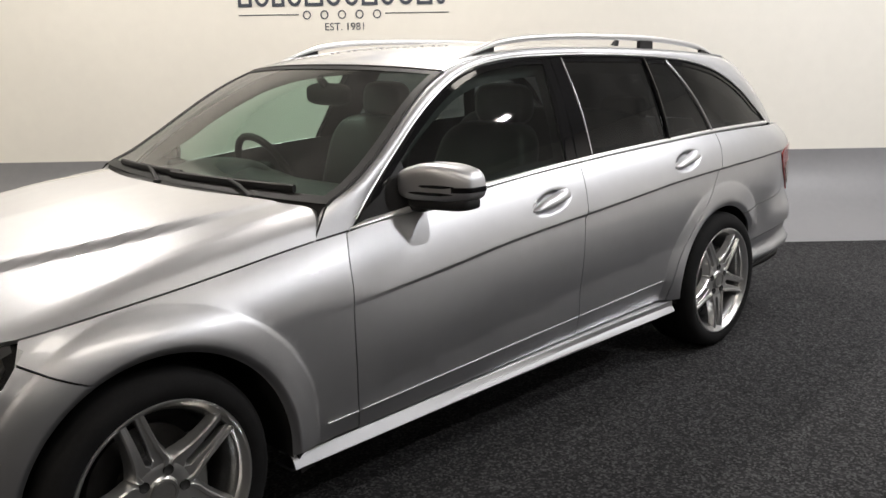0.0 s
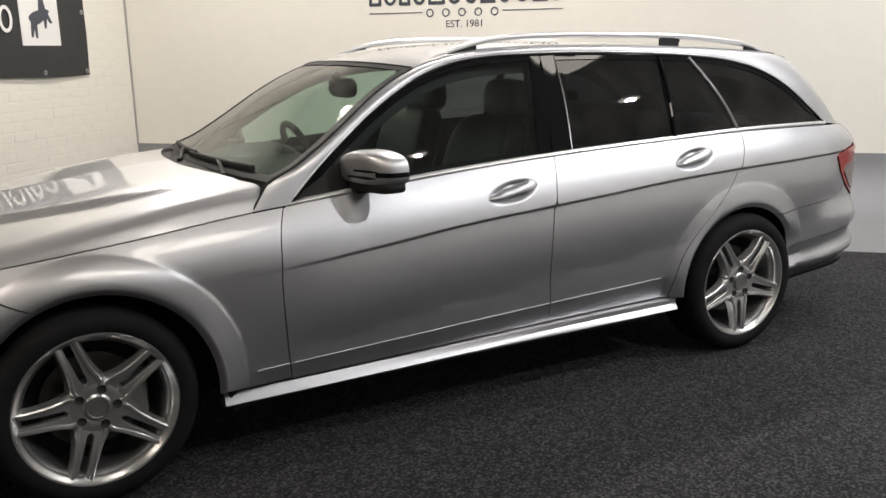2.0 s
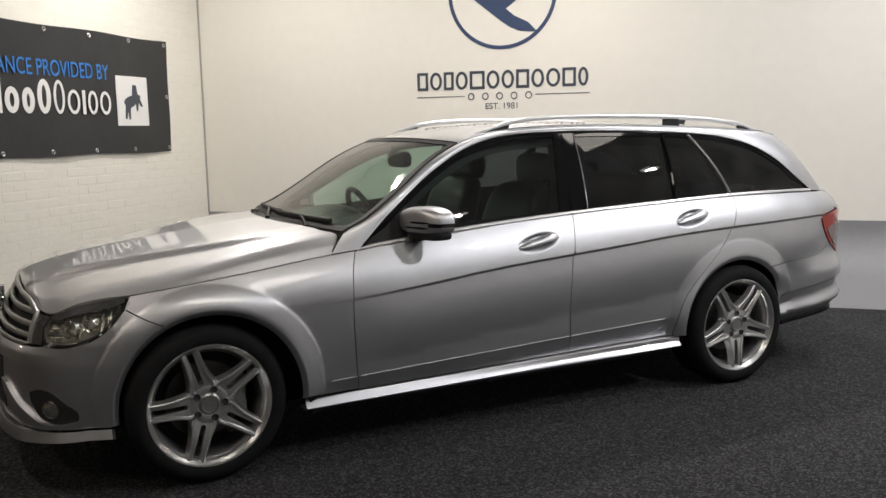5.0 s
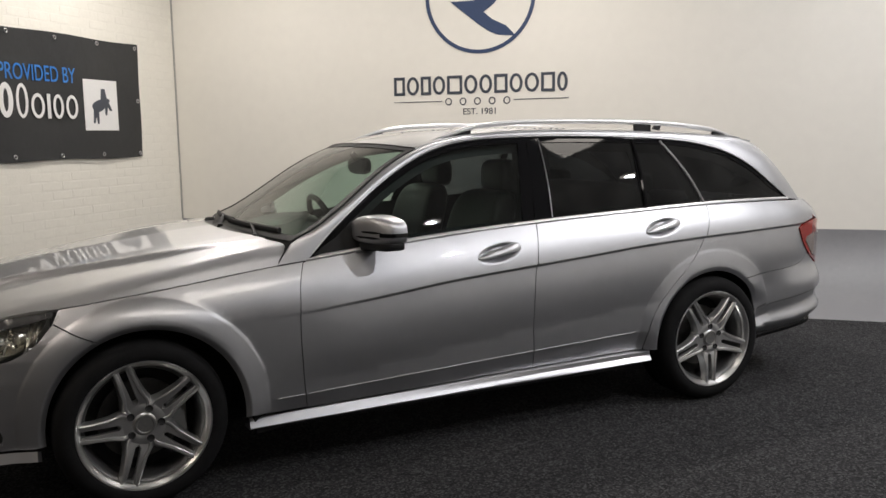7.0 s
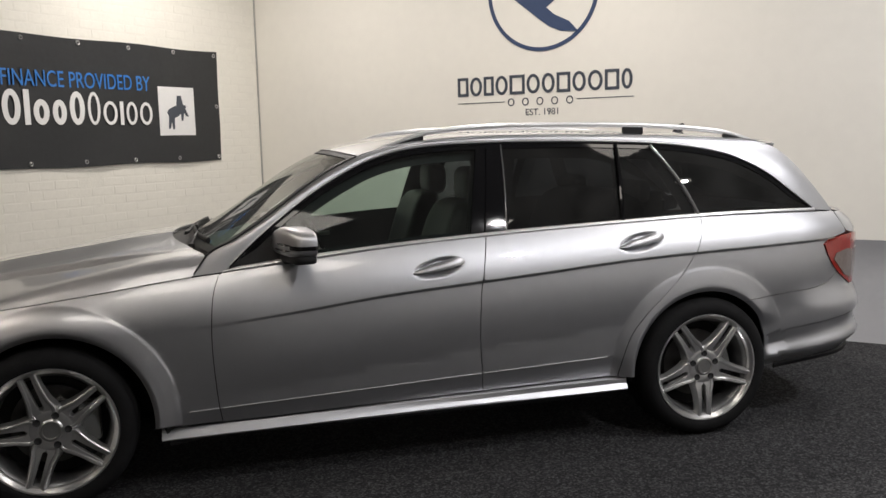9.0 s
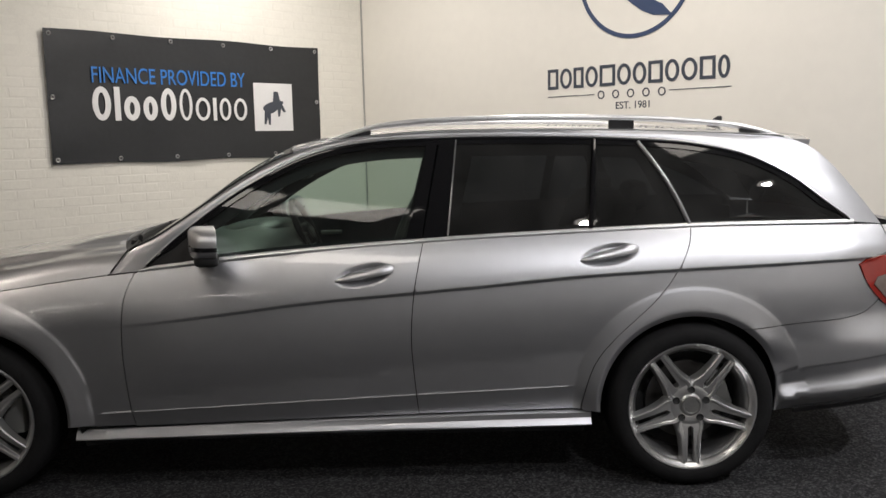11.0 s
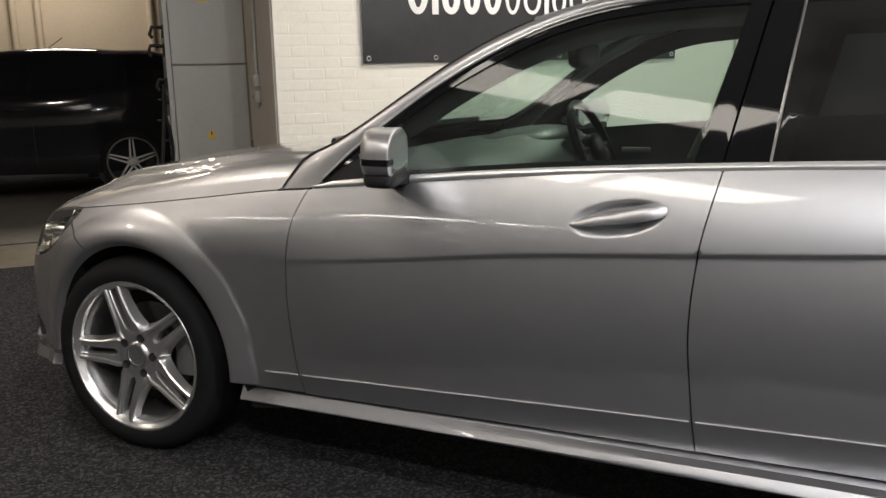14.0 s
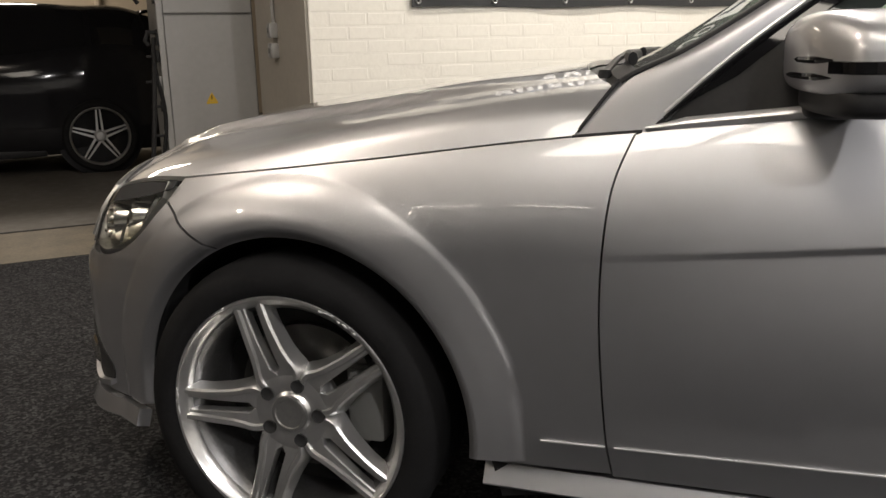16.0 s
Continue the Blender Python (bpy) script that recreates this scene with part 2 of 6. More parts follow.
def grid_bm(P, close_u=False, close_v=False, thick=0.0):
    """A quad sheet through an array of points (m, n, 3); thick closes it into a shell."""
    P = np.asarray(P, float)
    m, n = P.shape[:2]
    bm = bmesh.new()
    V = [[bm.verts.new(P[i, j]) for j in range(n)] for i in range(m)]
    for i in range(m if close_u else m - 1):
        for j in range(n if close_v else n - 1):
            q = [V[i][j], V[(i + 1) % m][j], V[(i + 1) % m][(j + 1) % n], V[i][(j + 1) % n]]
            try:
                bm.faces.new(q)
            except ValueError:
                pass
    bmesh.ops.remove_doubles(bm, verts=bm.verts[:], dist=1e-5)
    if thick:
        bmesh.ops.solidify(bm, geom=bm.faces[:], thickness=thick)
    return bm


def lathe_bm(profile, n=48, axis="y", close=False):
    """A turned shape: profile of (radius, along)."""
    a = np.linspace(0, 2 * math.pi, n, endpoint=False)
    P = np.zeros((len(profile), n, 3))
    for i, (r, h) in enumerate(profile):
        c, s = r * np.cos(a), r * np.sin(a)
        P[i] = np.stack((c, np.full(n, h), s) if axis == "y" else (c, s, np.full(n, h)) if axis == "z" else (np.full(n, h), c, s), 1)
    bm = grid_bm(P, close_u=close, close_v=True)
    bmesh.ops.recalc_face_normals(bm, faces=bm.faces[:])
    return bm


def tube_bm(path, r, n=10, flat=1.0, up=(0, 0, 1), taper=None):
    """A tube along a path; flat squeezes it along the up direction."""
    path = [Vector(p) for p in path]
    P = []
    for i, p in enumerate(path):
        t = (path[min(i + 1, len(path) - 1)] - path[max(i - 1, 0)]).normalized()
        s = t.cross(Vector(up)).normalized()
        u = s.cross(t).normalized()
        k = float(taper[i]) if taper is not None else 1.0
        P.append([p + k * r * (math.cos(2 * math.pi * j / n) * s + flat * math.sin(2 * math.pi * j / n) * u) for j in range(n)])
    bm = grid_bm(np.array([[tuple(v) for v in row] for row in P]), close_v=True)
    bm.verts.ensure_lookup_table()
    for ring in (range(n), range(len(bm.verts) - n, len(bm.verts))):
        try:
            bm.faces.new([bm.verts[k] for k in ring])
        except ValueError:
            pass
    bmesh.ops.recalc_face_normals(bm, faces=bm.faces[:])
    return bm


def blob_bm(cx, cy, cz, rx, ry, rz, e1=0.6, e2=0.6, nu=28, nv=16, shape=None):
    """A rounded block (superellipsoid), bent by shape(x, y, z)."""
    def pw(v, e):
        return np.sign(v) * np.abs(v) ** e
    u = np.linspace(-math.pi, math.pi, nu, endpoint=False)
    v = np.linspace(-math.pi / 2, math.pi / 2, nv)
    U, V = np.meshgrid(u, v)
    X, Y, Z = rx * pw(np.cos(V), e1) * pw(np.cos(U), e2), ry * pw(np.cos(V), e1) * pw(np.sin(U), e2), rz * pw(np.sin(V), e1)
    if shape:
        X, Y, Z = shape(X, Y, Z)
    bm = grid_bm(np.stack((X + cx, Y + cy, Z + cz), 2), close_v=True)
    bmesh.ops.recalc_face_normals(bm, faces=bm.faces[:])
    return bm


def poly_bm(pts, depth, m=None):
    """A flat outline in x, y drawn out along z by depth."""
    bm = bmesh.new()
    f = bm.faces.new([bm.verts.new((x, y, 0)) for x, y in pts])
    g = bmesh.ops.extrude_face_region(bm, geom=[f])
    bmesh.ops.translate(bm, verts=[v for v in g["geom"] if isinstance(v, bmesh.types.BMVert)], vec=(0, 0, depth))
    bmesh.ops.recalc_face_normals(bm, faces=bm.faces[:])
    if m is not None:
        bmesh.ops.transform(bm, matrix=m, verts=bm.verts[:])
    return bm


def join_bm(*bms):
    out = bmesh.new()
    for b in bms:
        me = bpy.data.meshes.new("tmp")
        b.to_mesh(me)
        b.free()
        out.from_mesh(me)
        bpy.data.meshes.remove(me)
    return out


def text_mesh(body, size, depth=0.002):
    cu = bpy.data.curves.new("text", "FONT")
    cu.body, cu.size, cu.extrude, cu.align_x = body, size, depth, "LEFT"
    ob = new("text_tmp", cu)
    me = bpy.data.meshes.new_from_object(ob.evaluated_get(bpy.context.evaluated_depsgraph_get()))
    bpy.data.objects.remove(ob)
    return me


def spl(*pts):
    """A smooth curve through (x, y) pairs, straight beyond its ends."""
    xs, ys = np.array([p[0] for p in pts], float), np.array([p[1] for p in pts], float)
    d = np.diff(ys) / np.diff(xs)
    m = np.concatenate(([d[0]], (d[:-1] * np.diff(xs)[1:] + d[1:] * np.diff(xs)[:-1]) / (np.diff(xs)[1:] + np.diff(xs)[:-1]), [d[-1]])) if len(xs) > 2 else np.array([d[0], d[0]])

    def f(x):
        x = np.asarray(x, float)
        i = np.clip(np.searchsorted(xs, x) - 1, 0, len(xs) - 2)
        h = xs[i + 1] - xs[i]
        t = (x - xs[i]) / h
        tc = np.clip(t, 0, 1)
        y = (2 * tc**3 - 3 * tc**2 + 1) * ys[i] + (tc**3 - 2 * tc**2 + tc) * h * m[i] + (3 * tc**2 - 2 * tc**3) * ys[i + 1] + (tc**3 - tc**2) * h * m[i + 1]
        return y + np.where(t < 0, t * h * m[i], 0) + np.where(t > 1, (t - 1) * h * m[i + 1], 0)
    return f


def smooth(a, b, x):
    t = np.clip((np.asarray(x, float) - a) / (b - a), 0, 1)
    return t * t * (3 - 2 * t)


def path2(pts, step=0.02):
    """A polyline made dense; smooth through its points."""
    p = np.array(pts, float)
    s = np.concatenate(([0], np.cumsum(np.hypot(*np.diff(p, axis=0).T))))
    q = np.linspace(0, s[-1], max(int(s[-1] / step), 2) + 1)
    return list(zip(spl(*zip(s, p[:, 0]))(q), spl(*zip(s, p[:, 1]))(q)))


def line2(a, b, step=0.02):
    n = max(int(math.dist(a, b) / step), 1)
    return [(a[0] + (b[0] - a[0]) * k / n, a[1] + (b[1] - a[1]) * k / n) for k in range(n + 1)]


def inside(poly, pts):
    x, y = pts[:, 0], pts[:, 1]
    r = np.zeros(len(pts), bool)
    px, py = poly[:, 0], poly[:, 1]
    for i in range(len(poly)):
        j = i - 1
        c = ((py[i] > y) != (py[j] > y)) & (x < (px[j] - px[i]) * (y - py[i]) / (py[j] - py[i] + 1e-12) + px[i])
        r ^= c
    return r


from mathutils.geometry import delaunay_2d_cdt


def sheet(name, outline, f, material, parent, step=0.03, lines=(), thick=0.012, label="", side=1):
    """A shell cut to an outline in a surface's own two coordinates; f maps them into space. Its rim turns inwards by thick."""
    o = []
    for p in outline:
        if not o or math.dist(p, o[-1]) > 1e-4:
            o.append((float(p[0]), float(p[1])))
    if math.dist(o[0], o[-1]) < 1e-4:
        o.pop()
    poly = np.array(o)
    extra = np.array([p for l in lines for p in l], float).reshape(-1, 2)
    lo, hi = poly.min(0), poly.max(0)
    gx, gy = np.meshgrid(np.arange(lo[0] + step / 2, hi[0], step), np.arange(lo[1] + step / 2, hi[1], step))
    g = np.stack((gx.ravel(), gy.ravel()), 1)

    def clear(c, ref, d):
        if not len(c) or not len(ref):
            return c
        return c[np.min(np.hypot(c[:, None, 0] - ref[None, :, 0], c[:, None, 1] - ref[None, :, 1]), 1) > d]
    if len(extra):
        extra = extra[inside(poly, extra)]
        seen = {}
        for p in extra:
            seen.setdefault((round(p[0] / 0.004), round(p[1] / 0.004)), p)
        extra = clear(np.array(list(seen.values())).reshape(-1, 2), poly, 0.004)
    g = clear(clear(g[inside(poly, g)], poly, step * 0.45), extra, max(step * 0.45, 0.012))
    allp = np.concatenate((poly, extra, g)) if len(extra) else np.concatenate((poly, g))
    n = len(poly)
    r = delaunay_2d_cdt([Vector(p) for p in allp], [], [list(range(n))], 1, 1e-5)
    uv = np.array([tuple(v) for v in r[0]])
    tri = [list(t) for t in r[2]]
    e = 1e-3
    P = f(uv[:, 0], uv[:, 1])
    N = np.cross(f(uv[:, 0] + e, uv[:, 1]) - f(uv[:, 0] - e, uv[:, 1]), f(uv[:, 0], uv[:, 1] + e) - f(uv[:, 0], uv[:, 1] - e))
    N /= np.linalg.norm(N, axis=1)[:, None] + 1e-12
    # edges used once are the rim
    count = {}
    for t in tri:
        for k in range(3):
            a, b = t[k], t[(k + 1) % 3]
            count.setdefault((min(a, b), max(a, b)), []).append((a, b))
    rim = [v[0] for v in count.values() if len(v) == 1]
    ids = sorted({a for ed in rim for a in ed})
    back = {a: len(P) + k for k, a in enumerate(ids)}
    verts = np.concatenate((P, P[ids] - N[ids] * thick))
    A, B, C = (P[[t[k] for t in tri]] for k in range(3))
    if np.mean(np.sum(np.cross(B - A, C - A) * N[[t[0] for t in tri]], 1)) < 0:
        tri = [t[::-1] for t in tri]
        rim = [(b, a) for a, b in rim]
    faces = tri + [[b, a, back[a], back[b]] for a, b in rim]
    if side < 0:
        verts = verts * np.array([1, -1, 1])
        N = N * np.array([1, -1, 1])
        faces = [fc[::-1] for fc in faces]
    me = bpy.data.meshes.new(name)
    me.from_pydata(verts.tolist(), [], faces)
    me.update()
    normals = []
    nt_ = len(tri)
    for k, p in enumerate(me.polygons):
        p.use_smooth = True
        if k < nt_:
            normals += [N[v] for v in p.vertices]
        else:
            normals += [p.normal[:]] * len(p.vertices)
    me.normals_split_custom_set([tuple(map(float, v)) for v in normals])
    return link(name, me, material, parent, label)


# ---- the hall ----
XB, YB = -3.813, 6.738          # faces of the brick wall and of the board wall
COVE_R, COVE_Z, COVE_Y = 0.585, 0.585, 6.03
XE, YS = 7.0, -5.0


def slab(name, x0, y0, z0, x1, y1, z1, material, label, category, kind="structure", bevel=0.0):
    ob = part(name, box_bm(x0, y0, z0, x1, y1, z1, bevel), material, smooth=False)
    return tagged(ob, label, category, "", kind)


slab("floor", XB - 0.012, YS, -0.10, XE, COVE_Y + 0.75, 0.0, M_CARPET, "charcoal grey short-pile carpet of the showroom", "floor")
slab("floor_1", -4.67, YS, -0.10, XB - 0.012, 2.98, -0.006, M_OCHRE, "worn ochre floor strip beside the carpet", "floor")
slab("floor_2", -16.0, YS - 3, -0.10, -4.70, 8.0, -0.006, M_CONC, "worn polished concrete floor of the next hall", "floor")
slab("ceiling", -16.0, YS - 3, CEIL + 0.3, XE + 0.2, 8.0, CEIL + 0.5, M_CEIL, "pale painted ceiling", "ceiling")
slab("ceiling_1", XB, YS, CEIL, XE, YB, CEIL + 0.1, M_CEIL, "pale painted showroom ceiling", "ceiling")
slab("wall_north", XB, YB, COVE_Z, XE, YB + 0.12, CEIL, M_WALL, "smooth cream board wall behind the car", "wall")
# unseen east wall, kept pale to bounce light onto the car's rear flank
slab("wall_east", XE, YS, 0, XE + 0.15, YB, CEIL, M_EASTWALL, "plain pale wall out of view, added to reflect light", "wall")
# unseen south wall, its dark colour chosen to darken the lower doors
slab("wall_south", XB, YS - 0.15, 0, XE, YS, CEIL, M_HALLWALL, "plain dark grey wall out of view, added to darken reflections", "wall")
# curved plinth under the board wall
prof = [(COVE_Y + (YB - COVE_Y) * math.sin(a), COVE_Z * (1 - math.cos(a))) for a in np.linspace(0, math.pi / 2, 20)]
P = np.array([[(x, y, z + 0.003) for y, z in prof] for x in np.linspace(XB + 0.002, XE, 30)])
cove = part("wall_cove", grid_bm(P[:, ::-1]), M_COVE)
tagged(cove, "curved grey painted cove between carpet and wall", "cove", "", "structure")

# brick wall: backing, then the bricks at the end of the file
slab("wall_west_core", XB - 1.15, 2.985, 0, XB - 0.0008, YB + 0.12, CEIL + 0.3, M_MORTAR, "white painted brick wall with shallow joints", "wall")
WALL_WEST = bpy.data.objects["wall_west_core"]
WALL_WEST.name = "wall_west"
slab("wall_return", XB - 1.17, 2.97, 0, XB - 0.02, 2.984, CEIL + 0.3, M_PILLAR, "beige plastered side face of the brick pier", "wall")
slab("trim_corner", XB - 0.0, YB - 0.012, COVE_Z, XB + 0.012, YB - 0.001, CEIL, M_STEEL, "thin metal bead in the wall corner", "trim")
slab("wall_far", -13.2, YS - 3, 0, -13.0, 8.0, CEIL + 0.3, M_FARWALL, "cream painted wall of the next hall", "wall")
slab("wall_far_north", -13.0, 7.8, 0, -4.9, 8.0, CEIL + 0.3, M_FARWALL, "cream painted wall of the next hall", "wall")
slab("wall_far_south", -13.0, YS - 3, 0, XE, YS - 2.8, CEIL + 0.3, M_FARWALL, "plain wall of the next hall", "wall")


# banner on the brick wall
def wall_frame(x, y, z):
    """x along the brick wall (to the right as seen from the hall), y up, z out of the wall."""
    return Matrix(((0, 0, 1, x), (1, 0, 0, y), (0, 1, 0, z), (0, 0, 0, 1)))


def board_frame(x, y, z):
    return Matrix(((1, 0, 0, x), (0, 0, -1, y), (0, 1, 0, z), (0, 0, 0, 1)))


def put_mesh(name, me, m, material, parent, label=""):
    ob = link(name, me, material, parent, label)
    ob.matrix_local = m
    return ob


def bar_bm(x0, y0, x1, y1, d=0.002):
    return box_bm(x0, y0, 0, x1, y1, d)


def hollow_bm(x0, y0, x1, y1, s, d=0.002):
    """A plain hollow block."""
    a = [(x0, y0), (x1, y0), (x1, y1), (x0, y1)]
    b = [(x0 + s, y0 + s), (x1 - s, y0 + s), (x1 - s, y1 - s), (x0 + s, y1 - s)]
    P = np.array([[(x, y, 0) for x, y in a], [(x, y, d) for x, y in a], [(x, y, d) for x, y in b], [(x, y, 0) for x, y in b]])
    bm = grid_bm(P, close_u=True, close_v=True)
    bmesh.ops.recalc_face_normals(bm, faces=bm.faces[:])
    return bm


BW, BH = 2.56, 1.015
banner = empty("banner", wall_frame(XB + 0.012, 3.59, 1.223), "black vinyl banner with blue and white print on brick wall", "banner")
xs, ys = np.linspace(0, BW, 60), np.linspace(0, BH, 24)
P = np.array([[(x, y + 0.006 * math.sin(x * 5.1) * (1 if y < 0.1 or y > BH - 0.1 else 0.3), 0.006 + 0.004 * math.sin(x * 7 + y * 2) + 0.003 * math.sin(y * 9 - x * 3)) for y in ys] for x in xs])
part("cloth", grid_bm(P, thick=-0.003), M_VINYL, banner)
EY = [(0.04 + k * (BW - 0.08) / 5, yy) for k in range(6) for yy in (0.035, BH - 0.035)] + [(0.035, BH / 2), (BW - 0.035, BH / 2)]
for ex, ey in EY:
    bm = lathe_bm([(0.008, 0.014), (0.014, 0.018), (0.019, 0.014), (0.019, 0.008)], 16, "z")
    bmesh.ops.translate(bm, verts=bm.verts[:], vec=(ex, ey, 0))
    part("eyelet", bm, M_STEEL, banner, "round metal eyelet")
me = text_mesh("FINANCE PROVIDED BY", 0.178)
w = max(v.co.x for v in me.vertices)
for v in me.vertices:
    v.co.x *= 1.395 / w
put_mesh("lettering", me, pose(0.335, 0.627, 0.014), M_BLUE, banner, "blue capital lettering")
# wordmark as plain rings and bars: width, height, stroke


def ring_bm(x0, y0, x1, y1, s, d=0.003, n=28):
    cx, cy = (x0 + x1) / 2, (y0 + y1) / 2
    P = []
    for r, h in ((1, 0), (1, d), (0, d), (0, 0)):
        a, c = (x1 - x0) / 2 - (1 - r) * s, (y1 - y0) / 2 - (1 - r) * s
        P.append([(cx + a * math.cos(t), cy + c * math.sin(t), h) for t in np.linspace(0, 2 * math.pi, n, endpoint=False)])
    bm = grid_bm(np.array(P), close_u=True, close_v=True)
    bmesh.ops.recalc_face_normals(bm, faces=bm.faces[:])
    return bm


wx = 0.335
for kind, cw, ch, st in [("o", 0.15, 0.265, 0.046), ("l", 0.048, 0.265, 0.048), ("r", 0.135, 0.195, 0.046), ("r", 0.125, 0.195, 0.046), ("o", 0.14, 0.265, 0.046),
                         ("o", 0.12, 0.265, 0.026), ("r", 0.14, 0.195, 0.026), ("l", 0.035, 0.195, 0.028), ("r", 0.115, 0.195, 0.026), ("r", 0.135, 0.195, 0.026)]:
    bm = bar_bm(wx, 0, wx + cw, ch, 0.003) if kind == "l" else ring_bm(wx, 0, wx + cw, ch, st, 0.003)
    ob = part("letter_block", bm, M_WHITE, banner, "plain white wordmark shape", smooth=False)
    ob.matrix_local = pose(0, 0.333, 0.013)
    wx += cw + 0.029
ob = part("emblem_panel", bar_bm(0, 0, 0.42, 0.43, 0.004), M_WHITE, banner, "white square panel", smooth=False)
ob.matrix_local = pose(1.815, 0.240, 0.012)
em = [(0.205 + 0.105 * math.cos(t) + 0.02 * math.sin(2 * t), 0.215 + 0.050 * math.sin(t) + 0.030 * math.cos(t)) for t in np.linspace(0, 2 * math.pi, 28, endpoint=False)]
bm = join_bm(poly_bm(em, 0.003), *[poly_bm([(x0, y0), (x0 + w0, y0), (x1 + w1, y1), (x1, y1)], 0.0028) for x0, y0, w0, x1, y1, w1 in
                                   ((0.100, 0.060, 0.020, 0.110, 0.190, 0.050), (0.150, 0.055, 0.020, 0.130, 0.190, 0.045), (0.255, 0.130, 0.018, 0.250, 0.230, 0.045), (0.315, 0.170, 0.030, 0.265, 0.240, 0.040), (0.200, 0.240, 0.090, 0.215, 0.355, 0.045))])
ob = part("emblem_shape", bm, M_SLATE, banner, "dark plain emblem shape", smooth=False)
ob.matrix_local = pose(1.815, 0.240, 0.016)

# sign on the board wall
sign = empty("wall_sign", board_frame(-1.50, YB - 0.001, 0.0), "dark blue and slate company sign applied to the cream wall", "sign")
wx = 0.0
for kind, cw in zip("rororoorooro", [0.105, 0.115, 0.095, 0.115, 0.14, 0.12, 0.115, 0.12, 0.115, 0.125, 0.12, 0.09]):
    if kind == "o":
        bm = ring_bm(wx, 0, wx + cw, 0.162, 0.024, 0.004)
    else:
        bm = hollow_bm(wx, 0, wx + cw, 0.162, 0.024, 0.004)
    ob = part("letter_block", bm, M_SLATE, sign, "plain slate wordmark shape", smooth=False)
    ob.matrix_local = pose(0.0, 1.735, 0)
    wx += cw + 0.0185
for k in range(5):
    ob = part("letter_block", ring_bm(0.485 + k * 0.133, 1.637, 0.485 + k * 0.133 + 0.062, 1.703, 0.009, 0.003), M_SLATE, sign, smooth=False)
for x0, x1 in ((0.0, 0.455), (1.11, 1.59)):
    part("rule_line", bar_bm(x0, 1.672, x1, 1.678, 0.003), M_SLATE, sign, smooth=False)
put_mesh("lettering", text_mesh("EST.", 0.078), pose(0.645, 1.555, 0.0), M_SLATE, sign, "small slate capital lettering")
put_mesh("lettering", text_mesh("1981", 0.078), pose(0.645 + 0.078 * 2.05, 1.555, 0.0), M_SLATE, sign, "small slate numerals")
ring = lathe_bm([(0.462, 0), (0.462, 0.005), (0.494, 0.005), (0.494, 0)], 96, "z", close=True)
bmesh.ops.translate(ring, verts=ring.verts[:], vec=(0.81, 2.573, 0))
part("emblem_ring", ring, M_NAVY, sign, "dark blue ring", smooth=False)
part("emblem_swoosh", poly_bm([(0.545, 2.53), (0.67, 2.43), (0.795, 2.33), (0.88, 2.27), (0.97, 2.23), (1.13, 2.215), (1.045, 2.305), (0.92, 2.366), (0.845, 2.43), (0.93, 2.49), (1.02, 2.58), (1.05, 2.66), (0.99, 2.74), (0.85, 2.78),
                               (0.60, 2.78), (0.62, 2.68), (0.78, 2.66), (0.82, 2.60), (0.76, 2.53)], 0.005), M_NAVY, sign, "dark blue sweeping shape", smooth=False)


# ---- the silver estate car ----
# own coordinates: x from the front axle to the rear, y across (negative towards the open hall), z up
CAR = empty("estate_car", pose(-1.278, 2.588, 0, 0, 0, 43.94), "silver metallic estate car with aluminium roof rails parked on the carpet", "car")
AX_F, AX_R, WZ = 0.012, 2.76, 0.318
R_F, R_R = 0.358, 0.350

ctrl = [(-0.775, 0), (-0.762, 0.25), (-0.725, 0.46), (-0.652, 0.65), (-0.54, 0.775), (-0.36, 0.84), (-0.1, 0.862), (0.6, 0.868), (1.7, 0.872),
        (2.76, 0.868), (3.15, 0.856), (3.42, 0.826), (3.60, 0.765), (3.715, 0.64), (3.79, 0.36), (3.81, 0)]
cs = np.concatenate(([0], np.cumsum(np.hypot(*np.diff(np.array(ctrl), axis=0).T))))
q = np.linspace(0, cs[-1], 1600)
PX, PY = spl(*zip(cs, [c[0] for c in ctrl]))(q), spl(*zip(cs, [c[1] for c in ctrl]))(q)
PS = np.concatenate(([0], np.cumsum(np.hypot(np.diff(PX), np.diff(PY)))))
PS += 1.0 - np.interp(1.0, PX, PS)
TX, TY = np.gradient(PX, PS), np.gradient(PY, PS)
S0, S1 = PS[0], PS[-1]

zb = spl((0.5, 0.855), (0.64, 0.872), (1.15, 0.925), (1.75, 0.963), (2.3, 0.985), (2.79, 0.998), (3.43, 0.992), (3.7, 0.985))
zh = spl((-0.28, 0.765), (0.15, 0.815), (0.537, 0.863), (0.66, 0.874))
zc = spl((-0.3, 0.622), (0.1, 0.645), (0.61, 0.684), (0.72, 0.694), (1.04, 0.727), (1.22, 0.748), (1.71, 0.787), (1.945, 0.804), (2.34, 0.835), (2.75, 0.853), (3.05, 0.862), (3.45, 0.874), (3.7, 0.878))
ztop = spl((-1.5, 0.764), (-1.05, 0.758), (-0.84, 0.740), (-0.73, 0.714), (-0.64, 0.706), (-0.51, 0.739), (-0.39, 0.758), (-0.28, 0.765))   # rim of the bonnet round the nose


HANDLES = ((1.524, 0.851), (2.447, 0.908))


def dish(s, z, hx, hz):
    u, v = (s - hx) * 0.985 + (z - hz) * 0.17, -(s - hx) * 0.17 + (z - hz) * 0.985
    return np.hypot(u / 0.122, (v + 0.001) / 0.043)


